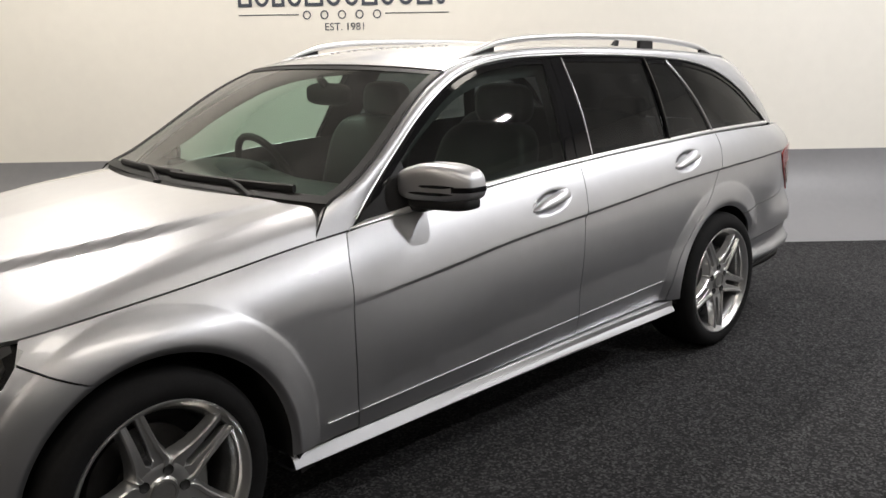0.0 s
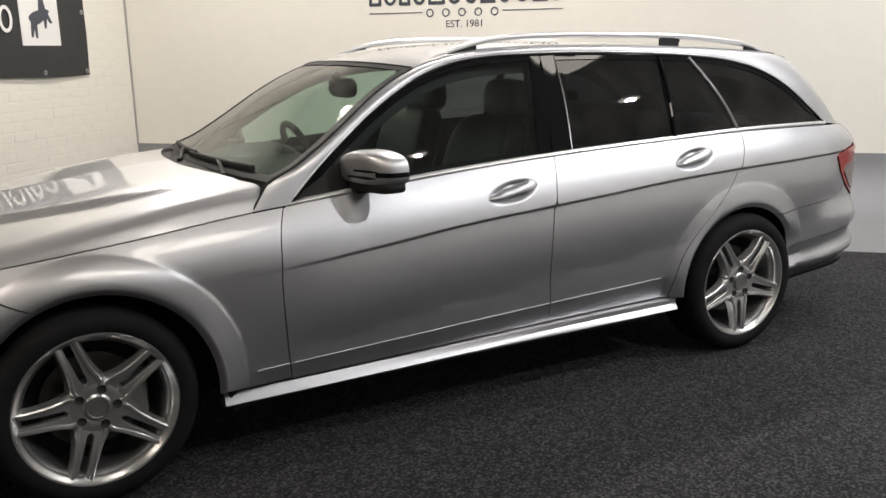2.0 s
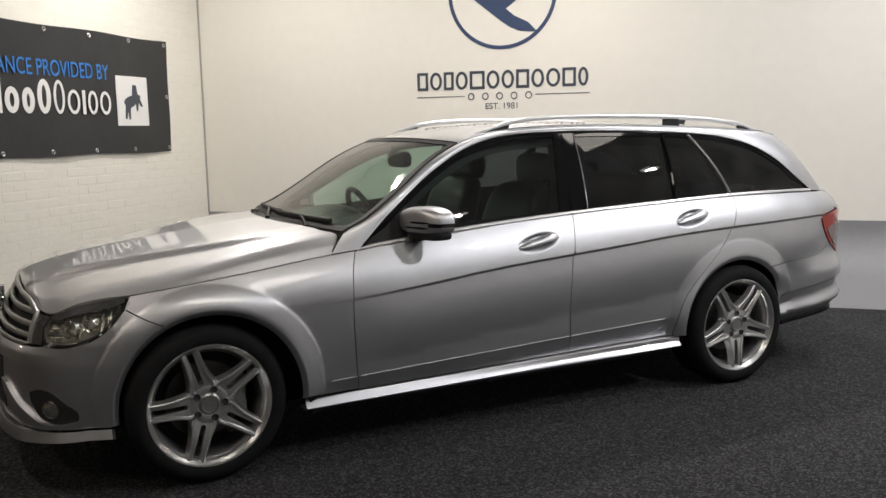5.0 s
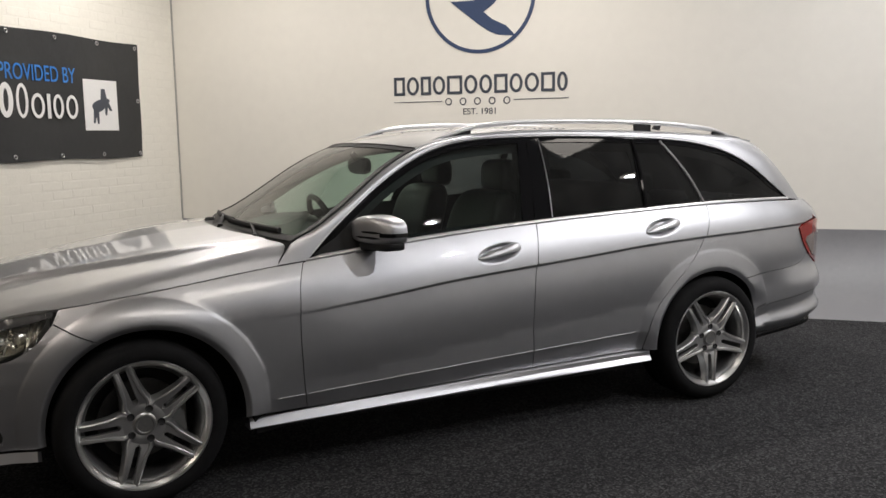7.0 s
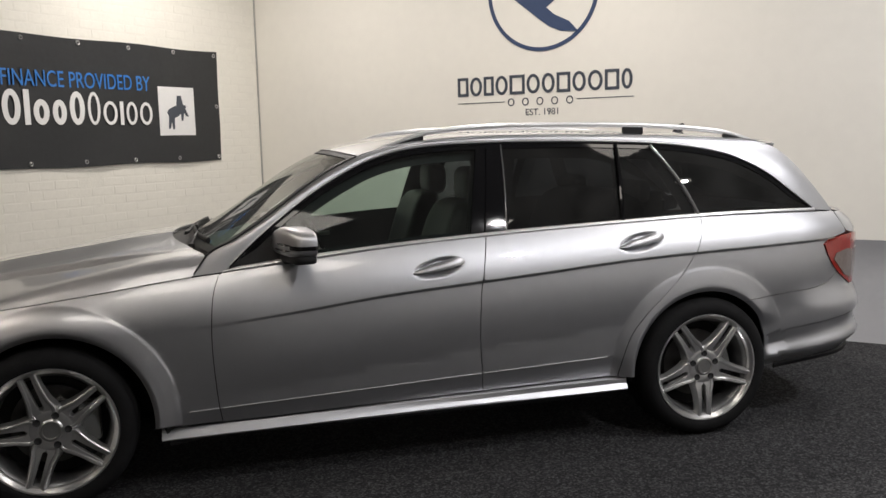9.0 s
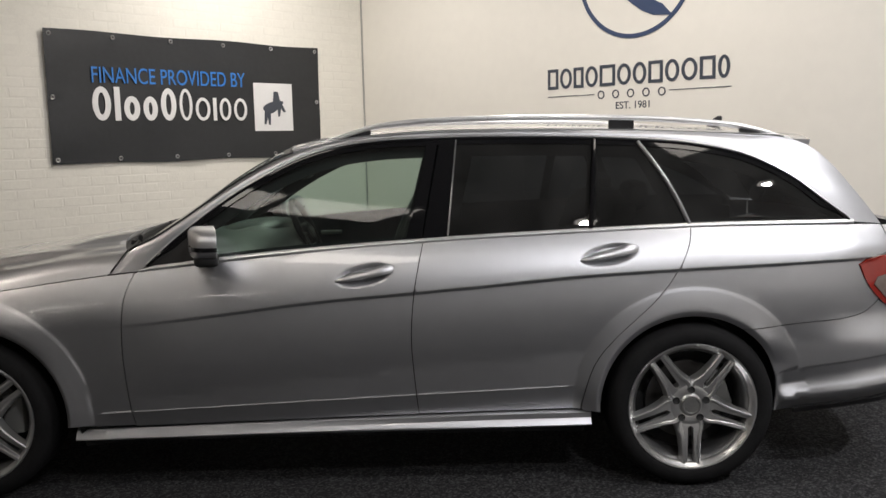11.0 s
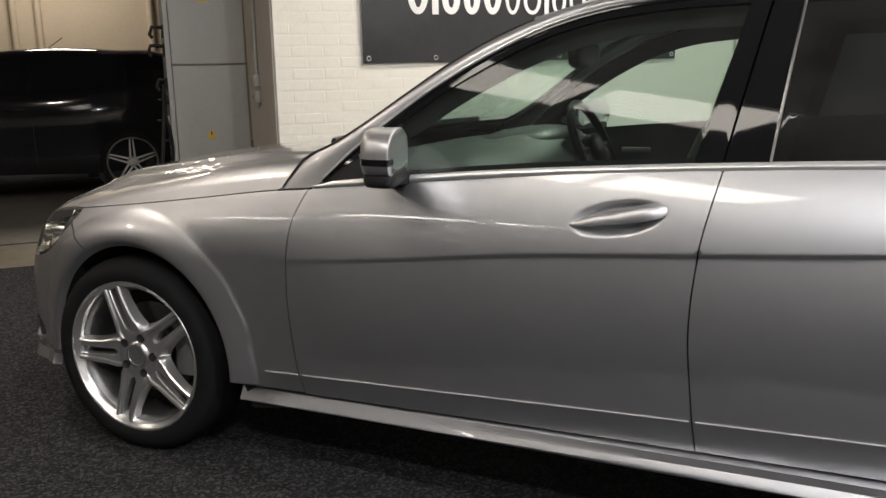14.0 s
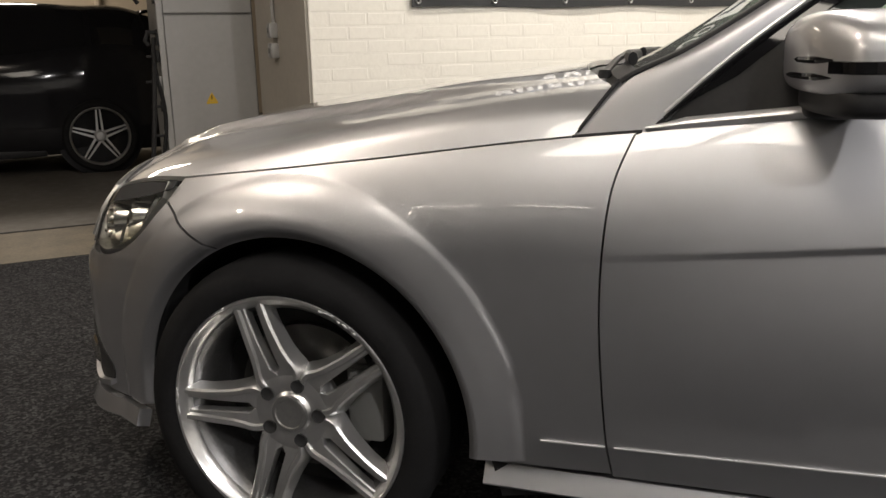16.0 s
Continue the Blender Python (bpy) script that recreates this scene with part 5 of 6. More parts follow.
for z_, se in ((0.622, -0.712), (0.662, -0.718), (0.702, -0.735)):
    part("slat", tube_bm(round_nose(z_, se, -0.012), 0.0115, 8, flat=1.1), M_SLAT, GRILLE, "silver grille slat")
for k in (1, -1):
    pts = [tuple(flank(s, z, 0.004) * np.array([1, k, 1])) for s, z in [(-0.706, 0.600), (-0.716, 0.66)] + o[:26][::-1]]
    part("grille_frame", tube_bm(pts, 0.011, 8), M_SLAT, GRILLE, "dull silver grille frame")
part("grille_frame", tube_bm(round_nose(0.598, -0.715, 0.002), 0.008, 8), M_SLAT, GRILLE, "dull silver grille frame")
for k in (1, -1):
    o3 = [(-0.640, 0.600), (-0.652, 0.655), (-0.638, float(ztop(-0.638)) - 0.006), (-0.68, float(ztop(-0.68)) - 0.007), (-0.735, float(ztop(-0.735)) - 0.008), (-0.718, 0.66), (-0.708, 0.600)]
    sheet("grille_surround", o3, off(flank, 0.003), M_SMOKE, GRILLE, 0.03, thick=0.006, side=k, label="dark smoky panel beside the lamp")
bm = lathe_bm([(0.0, 0.0), (0.03, -0.004), (0.055, -0.004), (0.064, 0.004), (0.064, 0.02)], 40, "x")
bmesh.ops.translate(bm, verts=bm.verts[:], vec=(float(flank(S0, 0.66)[0]) - 0.012, 0, 0.672))
part("badge", bm, M_CHROME, GRILLE, "plain round chrome badge")
o = line2((-0.93, 0.52), (S0, 0.52)) + line2((S0, 0.290), (-0.97, 0.300))
for k in (1, -1):
    sheet("air_intake", o, off(flank, 0.003), M_DARK, CAR, 0.04, thick=0.003, side=k, label="black lower air intake")
xn = float(flank(S0, 0.44)[0])
plate = part("number_plate", box_bm(xn - 0.016, -0.255, 0.438, xn - 0.008, 0.255, 0.528, 0.003), M_WHITE, CAR, "white front plate with plain dark bars", smooth=False)
part("plate_holder", box_bm(xn - 0.012, -0.268, 0.426, xn + 0.03, 0.268, 0.540, 0.004), M_MATT, plate, "black plate holder", smooth=False)
for y0 in (-0.21, -0.10, 0.03, 0.14):
    part("plate_bar", box_bm(xn - 0.018, y0, 0.452, xn - 0.0158, y0 + 0.075, 0.514), M_MATT, plate, smooth=False)

# cowl, wipers
hood_edge = np.array(rows_bonnet[-1])
ws_low = ws[0]
n = len(ws_low)
he = np.stack([np.interp(np.linspace(0, 1, n), np.linspace(0, 1, len(hood_edge)), hood_edge[:, k]) for k in range(3)], 1)
if np.sign(he[0][1]) != np.sign(ws_low[0][1]):
    he = he[::-1]
P = np.array([he + np.array([-0.03, 0, -0.030]), he + np.array([0.004, 0, -0.016]), (he * 0.4 + ws_low * 0.6) + np.array([0, 0, -0.016]), ws_low + np.array([0.012, 0, 0.006]), ws_low + np.array([0.045, 0, 0.012])])
bm = grid_bm(P)
bmesh.ops.recalc_face_normals(bm, faces=bm.faces[:])
part("cowl", bm, M_MATT, CAR, "black plastic cowl with vents")


def on_screen(u, v, d=0.0):
    """A point on the windscreen: u across from -1 to 1 (the hall side first), v from foot to top."""
    i, j = v * (len(ws) - 1), (u + 1) / 2 * (n - 1)
    i0, j0 = min(int(i), len(ws) - 2), min(int(j), n - 2)
    p = ws[i0][j0] * (1 - i + i0) * (1 - j + j0) + ws[i0 + 1][j0] * (i - i0) * (1 - j + j0) + ws[i0][j0 + 1] * (1 - i + i0) * (j - j0) + ws[i0 + 1][j0 + 1] * (i - i0) * (j - j0)
    return Vector((p[0] - d * 0.55, p[1], p[2] + d * 0.83))


US = -1 if ws[0][0][1] < 0 else 1
for u0, u1, piv in ((-0.72, 0.02, -0.10), (-0.05, 0.80, 0.62)):
    blade = [on_screen(-US * -u, 0.045 + 0.02 * abs(u - u0), 0.012) for u in np.linspace(u0, u1, 12)]
    wip = part("wiper", tube_bm(blade, 0.009, 8, flat=1.4), M_MATT, CAR, "black wiper blade and arm")
    a0 = on_screen(US * piv, 0.0, 0.006) + Vector((-0.012, 0, -0.004))
    part("wiper_arm", tube_bm([a0, a0.lerp(blade[6], 0.5) + Vector((0, 0, 0.010)), blade[6] + Vector((0, 0, 0.008))], 0.008, 8, flat=0.7), M_MATT, wip)
    bm = lathe_bm([(0.0, 0.018), (0.012, 0.016), (0.016, 0.0)], 14, "z")
    bmesh.ops.translate(bm, verts=bm.verts[:], vec=a0 + Vector((0, 0, -0.010)))
    part("wiper_pivot", bm, M_MATT, wip)
# dark band round the screen's edge
for v0, v1 in ((0.0, 0.05), (0.955, 1.0)):
    P = np.array([[tuple(on_screen(u, v, 0.003)) for u in np.linspace(-0.995, 0.995, 31)] for v in np.linspace(v0, v1, 3)])
    part("screen_band", grid_bm(P), M_MATT, CAR, "black printed windscreen edge")
for u0, u1 in ((-0.995, -0.955), (0.955, 0.995)):
    P = np.array([[tuple(on_screen(u, v, 0.003)) for u in (u0, u1)] for v in np.linspace(0.0, 1, 16)])
    part("screen_band", grid_bm(P), M_MATT, CAR, "black printed windscreen edge")
part("roof_aerial", blob_bm(3.10, 0.0, 1.396, 0.030, 0.012, 0.036, 0.9, 0.8, 20, 10, lambda X, Y, Z: (X * (1 - 8 * np.clip(Z, 0, 1)) + Z * 0.7, Y, Z)), M_MATT, CAR, "black fin aerial")
P = np.array([[(3.17 + 0.15 * v + 0.06 * (1 - u * u), 0.535 * u, 1.318 + 0.030 * (1 - abs(u) ** 2.4) + 0.010 * (1 - v)) for v in np.linspace(0, 1, 5)] for u in np.linspace(-1, 1, 21)])
bm = grid_bm(P)
bmesh.ops.recalc_face_normals(bm, faces=bm.faces[:])
bmesh.ops.solidify(bm, geom=bm.faces[:], thickness=0.02)
part("roof_spoiler", bm, M_PAINT, CAR, "silver roof edge spoiler")

# cabin
up_part("headliner", across(OUT[i_top + 2:i_end], lambda k: -0.05 + 0.1 * k, lambda k: 0.012, -0.02), M_DASH, "dark grey headliner", thick=0.004)
DASH = part("dashboard", blob_bm(0.83, 0, 0.800, 0.31, 0.70, 0.135, 0.5, 0.45, 48, 20, lambda X, Y, Z: (X + 0.06 * (Y / 0.7) ** 2, Y, Z - 0.20 * np.clip(X - 0.12, 0, 1) + 0.025 * smooth(0.15, 0.0, np.abs(Y - 0.36) - 0.12) * smooth(-0.05, 0.1, X))), M_DASH, CAR, "dark grey dashboard")
part("instrument_hood", blob_bm(0.88, 0.36, 0.910, 0.19, 0.25, 0.085, 0.9, 0.8, 32, 14, lambda X, Y, Z: (X, Y, Z * (0.70 + 1.0 * X))), M_DASH, DASH)
part("centre_console", box_bm(0.95, -0.13, 0.40, 1.95, 0.13, 0.66, 0.03), M_DASH, CAR, "dark centre console")
for y_ in (-0.47, 0.0, 0.5):
    bm = lathe_bm([(0.0, 0.0), (0.03, 0.0), (0.042, -0.004), (0.046, 0.004), (0.046, 0.02)], 24, "x")
    bmesh.ops.translate(bm, verts=bm.verts[:], vec=(1.125, y_, 0.80))
    part("air_vent", bm, M_ALU, DASH, "round silver air vent")
n_ = 40
sw = Matrix.Translation((1.125, 0.37, 0.885)) @ Matrix.Rotation(radians(-24), 4, "Y")
bm = grid_bm(np.array([[tuple(sw @ Vector((0.016 * math.sin(b), (0.182 + 0.016 * math.cos(b)) * math.cos(a), (0.182 + 0.016 * math.cos(b)) * math.sin(a)))) for b in np.linspace(0, 2 * math.pi, 10, endpoint=False)] for a in np.linspace(0, 2 * math.pi, n_, endpoint=False)]), True, True)
bmesh.ops.recalc_face_normals(bm, faces=bm.faces[:])
STEER = part("steering_wheel", bm, M_MATT, CAR, "black leather steering wheel")
bm = blob_bm(0, 0, 0, 0.03, 0.075, 0.06, 0.6, 0.7, 20, 10)
bmesh.ops.transform(bm, matrix=sw, verts=bm.verts[:])
part("wheel_boss", bm, M_MATT, STEER)
for a in (0, 180, 250, 290):
    bm = tube_bm([sw @ Vector((0.0, 0.05 * math.cos(radians(a)), 0.05 * math.sin(radians(a)))), sw @ Vector((0.0, 0.18 * math.cos(radians(a)), 0.18 * math.sin(radians(a))))], 0.016, 8, flat=0.6, up=(1, 0, 0))
    part("wheel_spoke", bm, M_ALU if a > 200 else M_MATT, STEER)


def seat(y, xb, wid, rec=0.30):
    s = part("seat", blob_bm(xb - 0.28, y, 0.52, 0.27, wid, 0.09, 0.5, 0.4, 28, 12), M_LEATHER, CAR, "grey leather car seat with headrest")
    part("seat_back", blob_bm(xb, y, 0.80, 0.075, wid, 0.30, 0.45, 0.4, 28, 16, lambda X, Y, Z: (X + Z * rec + 0.5 * (Y / wid) ** 2 * -0.05, Y, Z)), M_LEATHER, s)
    return s


for y in (-0.37, 0.37):
    s = seat(y, 1.66, 0.245)
    part("headrest", blob_bm(1.80, y, 1.165, 0.055, 0.135, 0.085, 0.6, 0.5, 24, 12), M_LEATHER, s)
    for d in (-0.06, 0.06):
        part("headrest_post", tube_bm([(1.77, y + d, 1.02), (1.795, y + d, 1.12)], 0.006, 8), M_CHROME, s)
s = seat(0.0, 2.50, 0.62, 0.35)
for y in (-0.38, 0.38):
    part("headrest", blob_bm(2.64, y, 1.10, 0.045, 0.12, 0.06, 0.6, 0.5, 24, 12), M_LEATHER, s)
mb = part("inner_mirror", blob_bm(1.190, 0.0, 1.225, 0.024, 0.132, 0.043, 0.6, 0.5, 28, 12), M_MATT, CAR, "black inside mirror")
part("mirror_stalk", tube_bm([(1.190, 0, 1.245), (1.15, 0, 1.290)], 0.016, 8), M_MATT, mb)
for side in (1, -1):
    P = np.array([[(x, -side * (float(yb_(x)) - 0.06 - 0.02 * math.sin(v * 3)), 0.30 + (float(zb(x)) - 0.277) * v) for v in np.linspace(0, 1, 8)] for x in np.linspace(0.62, 3.36, 30)])
    card = part("door_card", grid_bm(P), M_DASH, CAR, "dark inner door lining")
    part("armrest", box_bm(1.25, -side * 0.70 - 0.03, 0.70, 1.70, -side * 0.70 + 0.03, 0.76, 0.015), M_LEATHER, card)
    part("inner_handle", box_bm(1.14, -side * 0.725 - 0.010, 0.838, 1.26, -side * 0.725 + 0.010, 0.862, 0.008), M_SLAT, card)
for side in (1, -1):
    dd = even(DTOP, 120)
    tn = np.gradient(dd, axis=0)
    tn /= np.hypot(tn[:, 0], tn[:, 1])[:, None]
    wd = 0.050 * np.minimum(1, np.minimum(np.arange(120), np.arange(120)[::-1]) / 14.0)
    inn = dd + np.stack((tn[:, 1], -tn[:, 0]), 1) * wd[:, None]
    P = np.array([[green(c[0], c[1], -0.030 - 0.02 * v) * np.array([1, side, 1]) for v, c in ((1, b), (0.5, b * 0.6 + a * 0.4), (0, a))] for a, b in zip(dd, inn)])
    part("pillar_lining", grid_bm(P), M_MATT, CAR, "dark pillar and roof lining")
    P = np.array([[green(x + 0.10 * v, float(zb(x)) + (float(dt(1.8)) - float(zb(x))) * v, -0.045) * np.array([1, side, 1]) for v in np.linspace(0, 1, 6)] for x in np.linspace(1.66, 1.86, 5)])
    part("pillar_lining", grid_bm(P), M_MATT, CAR, "dark pillar and roof lining")
for side in (1, -1):
    K = np.array([1, side, 1])
    P = np.array([[green(x, float(zb(x)) + dz, -0.022) * K for dz in (-0.02, 0.0, 0.024)] for x in np.linspace(0.95, 3.40, 40)])
    part("belt_lining", grid_bm(P), M_MATT, CAR, "dark lining under the windows")
    for x0, x1, w in ((2.766, 2.602, 0.045), (2.385, 2.429, 0.022)):
        P = np.array([[green(x0 + (x1 - x0) * v + d, float(zb(x0)) + (float(dt(x1)) - float(zb(x0))) * v, -0.024) * K for d in (-w, 0, w)] for v in np.linspace(0, 1, 8)])
        part("pillar_lining", grid_bm(P), M_MATT, CAR, "dark pillar and roof lining")
part("bulkhead", box_bm(0.50, -0.76, 0.26, 0.56, 0.76, 0.86), M_DARK, CAR)

# ---- the next hall through the gap ----
CX = -5.05
cab = empty("cabinet", pose(CX, 2.345, 0), "tall grey steel electrical cabinet with two doors beside the pier", "cabinet")
# body darker than the doors: the side's shade is in its colour
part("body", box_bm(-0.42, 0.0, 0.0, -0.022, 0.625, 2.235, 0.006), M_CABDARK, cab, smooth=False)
part("plinth", box_bm(-0.40, 0.01, 0.0, -0.030, 0.615, 0.06), M_DARK, cab, smooth=False)
for z0, z1 in ((0.07, 1.236), (1.250, 2.228)):
    d = part("door", box_bm(-0.021, 0.045, z0, 0.0, 0.615, z1, 0.004), M_CAB, cab, "flat grey steel door", smooth=False)
    tri = poly_bm([(0, 0), (0.066, 0), (0.033, 0.058)], 0.002, Matrix(((0, 0, 1, 0.0005), (1, 0, 0, 0.275), (0, 1, 0, z0 + 0.61 if z0 < 1 else 1.745), (0, 0, 0, 1))))
    w_ = part("warning_sign", tri, M_YELLOW, d, "yellow warning triangle", smooth=False)
    part("sign_mark", box_bm(0.002, 0.303, (z0 + 0.61 if z0 < 1 else 1.745) + 0.012, 0.0035, 0.311, (z0 + 0.61 if z0 < 1 else 1.745) + 0.04), M_DARK, d, smooth=False)
    part("sign_bar", box_bm(0.0003, 0.27, (z0 + 0.61 if z0 < 1 else 1.745) - 0.018, 0.002, 0.345, (z0 + 0.61 if z0 < 1 else 1.745) - 0.002), M_YELLOW, d, smooth=False)
part("edge_post", box_bm(-0.021, 0.002, 0.0, 0.004, 0.040, 2.232, 0.003), M_CAB, cab, "pale corner post", smooth=False)
bm = lathe_bm([(0.0, 0.02), (0.018, 0.02), (0.024, 0.008), (0.024, 0.0)], 20, "x")
bmesh.ops.translate(bm, verts=bm.verts[:], vec=(0, 0.525, 2.005))
part("knob", bm, M_DARK, cab, "black round knob")
# hooks and pipes at the cabinet's open edge
for z0, dy, nm in ((1.50, 0.05, 0), (1.36, 0.07, 1), (1.10, 0.03, 2)):
    h = empty("hook_bracket", pose(CX - 0.02, 2.344, z0), "black steel hook bracket on the cabinet side", "bracket", "brackets on the cabinet")
    part("plate", box_bm(-0.03, -0.012, -0.05, 0.03, 0.0, 0.05, 0.002), M_MATT, h, smooth=False)
    part("arm", tube_bm([(0, -0.01, 0.03), (0, -dy - 0.03, 0.035), (0, -dy - 0.05, -0.02), (0, -dy - 0.03, -0.05)], 0.014, 8, up=(1, 0, 0)), M_MATT, h)
hose = part("hose", tube_bm([(CX + 0.0, 2.325 - 0.02 * math.sin(k * 9), 0.05 + k * 1.05) for k in np.linspace(0, 1, 20)], 0.014, 8, up=(1, 0, 0)), M_MATT)
tagged(hose, "black hose hanging beside the grey cabinet", "hose")
for k, (z0, dx) in enumerate(((0.28, 0.03), (0.47, 0.05), (0.66, 0.03), (0.82, 0.05), (0.98, 0.03))):
    cl_ = empty("cable_clamp", pose(CX - 0.01, 2.344, z0), "black cable clamp on the cabinet side", "clamp", "clamps on the cabinet")
    part("strap", box_bm(-0.012, -0.05 - dx, -0.008, 0.012, 0.0, 0.008, 0.003), M_MATT, cl_)
    part("pad", box_bm(-0.03, -0.022, -0.035, 0.02, 0.0, 0.035, 0.006), M_CABDARK if k % 2 else M_MATT, cl_)
pole = part("leaning_pole", tube_bm([(CX + 0.10, 2.19, 0.0), (CX + 0.03, 2.27, 0.6), (CX - 0.02, 2.315, 1.02)], 0.016, 8, up=(1, 0, 0)), M_MATT)
tagged(pole, "black pole leaning against the grey cabinet", "pole")
st = part("floor_stop", box_bm(-5.2, 2.22, -0.006, -4.98, 2.33, 0.05, 0.012), M_YELLOW)
tagged(st, "yellow floor stop beside the grey cabinet", "floor stop")
duct = part("cable_duct", box_bm(CX - 0.45, 2.40, 2.26, CX + 0.02, 2.96, 2.62, 0.006), M_CAB, smooth=False)
tagged(duct, "grey cable duct above the cabinet", "duct", "", "structure")
cond = part("conduit", tube_bm([(-4.475, 2.955, 1.12), (-4.475, 2.955, CEIL)], 0.011, 10, up=(1, 0, 0)), M_CAB)
tagged(cond, "grey conduit up the pier", "conduit", "", "structure")
for z0 in (0.955, 1.075):
    so = empty("switch_box", pose(-4.475, 2.97, z0), "grey surface-mounted switch box on the pier", "switch box", "switch boxes on the pier")
    part("box", box_bm(-0.045, -0.045, 0.0, 0.045, 0.0, 0.09, 0.006), M_CAB, so)
    part("cover", box_bm(-0.038, -0.050, 0.008, 0.038, -0.044, 0.082, 0.002), M_STEEL, so)
    part("rocker", box_bm(-0.012, -0.055, 0.028, 0.012, -0.049, 0.062, 0.003), M_CABDARK, so)
slab("trim_joint", -4.70, YS, -0.012, -4.67, 2.98, -0.003, M_DARK, "dark joint across the hall floor", "joint")
sh = part("roller_shutter", join_bm(*[box_bm(-12.98, -1.5, 2.52 + 0.07 * k, -12.90, 4.2, 2.585 + 0.07 * k, 0.01) for k in range(6)]), M_CABDARK)
tagged(sh, "brown-grey rolled shutter box on the far wall", "shutter", "", "structure")
for y0 in (0.55, 0.9, 2.55):
    pp = part("pipe", tube_bm([(-12.93, y0, 0.2), (-12.93, y0, 2.5)], 0.05, 10, up=(1, 0, 0)), M_FARWALL)
    tagged(pp, "cream painted pipe on the far wall", "pipe", "pipes on the far wall", "structure")


def parked_car(name, m, material, label, glassmat):
    """A plain hatchback: y along its length (rear at 0, front at negative y), x across."""
    c = empty(name, m, label, "car")
    L, W = 4.3, 0.89
    zr = spl((-4.3, 0.62), (-4.1, 0.78), (-3.2, 0.95), (-2.75, 1.05), (-2.2, 1.36), (-1.6, 1.45), (-0.8, 1.43), (-0.25, 1.36), (-0.12, 1.27), (-0.02, 0.95), (0.02, 0.70))
    zw = spl((-4.3, 0.60), (-3.2, 0.90), (-2.6, 0.95), (-1.4, 0.98), (-0.3, 1.02), (0.0, 0.92))
    wx_ = spl((-4.3, 0.62), (-4.0, 0.78), (-3.4, 0.87), (-2, 0.89), (-0.6, 0.88), (-0.15, 0.80), (0.02, 0.68))
    rows = []
    for y in np.concatenate((np.linspace(-4.3, -0.3, 40), np.linspace(-0.27, 0.02, 12))):
        w, zb0, zt = float(wx_(y)), float(zw(y)), float(zr(y))
        zb0 = min(zb0, zt - 0.01)
        h = zt - zb0
        sec = [(w - 0.06, 0.17), (w - 0.01, 0.26), (w, 0.42), (w - 0.015, 0.56), (w, 0.68), (w - 0.02, zb0 - 0.06), (w - 0.05, zb0), (w - 0.05 - 0.40 * h * 0.5, zb0 + h * 0.5), (w - 0.06 - 0.50 * h, zb0 + h * 0.86), (w - 0.13 - 0.62 * h, zt - 0.015), (0.25, zt), (0, zt + 0.006)]
        rows.append([(x, y, z) for x, z in sec] + [(-x, y, z) for x, z in sec[-2::-1]])
    bm = grid_bm(np.array(rows))
    bm.verts.ensure_lookup_table()
    ns = len(rows[0])
    bm.faces.new([bm.verts[k] for k in range(ns)])
    bm.faces.new([bm.verts[len(bm.verts) - ns + k] for k in range(ns)])
    bmesh.ops.recalc_face_normals(bm, faces=bm.faces[:])
    body = part("body", bm, material, c, sharp=28)
    for y0, y1 in ((-2.55, -1.62), (-1.58, -0.75), (-0.70, -0.36)):
        P = []
        for y in np.linspace(y0, y1, 8):
            w, zb0, zt = float(wx_(y)), float(zw(y)), float(zr(y))
            h = zt - zb0
            P.append([(w - 0.045 - 0.40 * h * (v - 0.0) - (0.06 * max(v - 0.5, 0)), y, zb0 + h * v + 0.004) for v in np.linspace(0.06, 0.80, 6)])
        for k in (1, -1):
            part("window", grid_bm(np.array(P) * np.array([k, 1, 1])), glassmat, c, "dark side window")
    for y in (-0.72, -3.38):
        for k in (1, -1):
            bm = lathe_bm([(0.0, 0.0), (0.355, 0.0), (0.355, 0.02), (0.33, 0.03)], 40, "x")
            bmesh.ops.transform(bm, matrix=Matrix.Translation((k * 0.872, y, 0.31)) @ Matrix.Rotation(0 if k < 0 else math.pi, 4, "Z"), verts=bm.verts[:])
            part("wheel_arch", bm, M_BLACK_PAINT, c, "black wheel arch")
            w = part("wheel", lathe_bm([(0.245, 0.0), (0.262, -0.012), (0.29, -0.012), (0.308, 0.01), (0.31, 0.05), (0.31, 0.17), (0.20, 0.18)], 40, "x"), M_RUBBER, c, "black tyre on a five-spoke alloy")
            w.matrix_local = Matrix.Translation((k * 0.925, y, 0.310)) @ Matrix.Rotation(0 if k < 0 else math.pi, 4, "Z")
            part("rim", lathe_bm([(0.240, 0.03), (0.250, -0.004), (0.242, -0.010), (0.235, -0.004), (0.229, 0.03)], 40, "x"), M_RIM, w)
            part("rim_back", lathe_bm([(0.21, 0.08), (0.0, 0.09)], 24, "x"), M_DARK, w)
            part("hub", lathe_bm([(0.0, -0.002), (0.035, 0.0), (0.05, 0.012), (0.055, 0.05)], 20, "x"), M_RIM, w)
            for q5 in range(5):
                a = radians(90 + 72 * q5)
                for s_ in (-1, 1):
                    ca, sa = math.cos(a), math.sin(a)
                    sec = []
                    for r in (0.04, 0.13, 0.237):
                        u = s_ * (0.022 - 0.04 * (r - 0.04))
                        hw = 0.010 - 0.02 * (r - 0.04)
                        sec.append([(d, r * ca - (u + b) * sa, r * sa + (u + b) * ca) for b, d in ((-hw, 0.03), (-hw, 0.004), (hw, 0.004), (hw, 0.03))])
                    bm = grid_bm(np.array(sec), close_v=True)
                    bmesh.ops.recalc_face_normals(bm, faces=bm.faces[:])
                    part("spoke", bm, M_RIM, w, smooth=False)
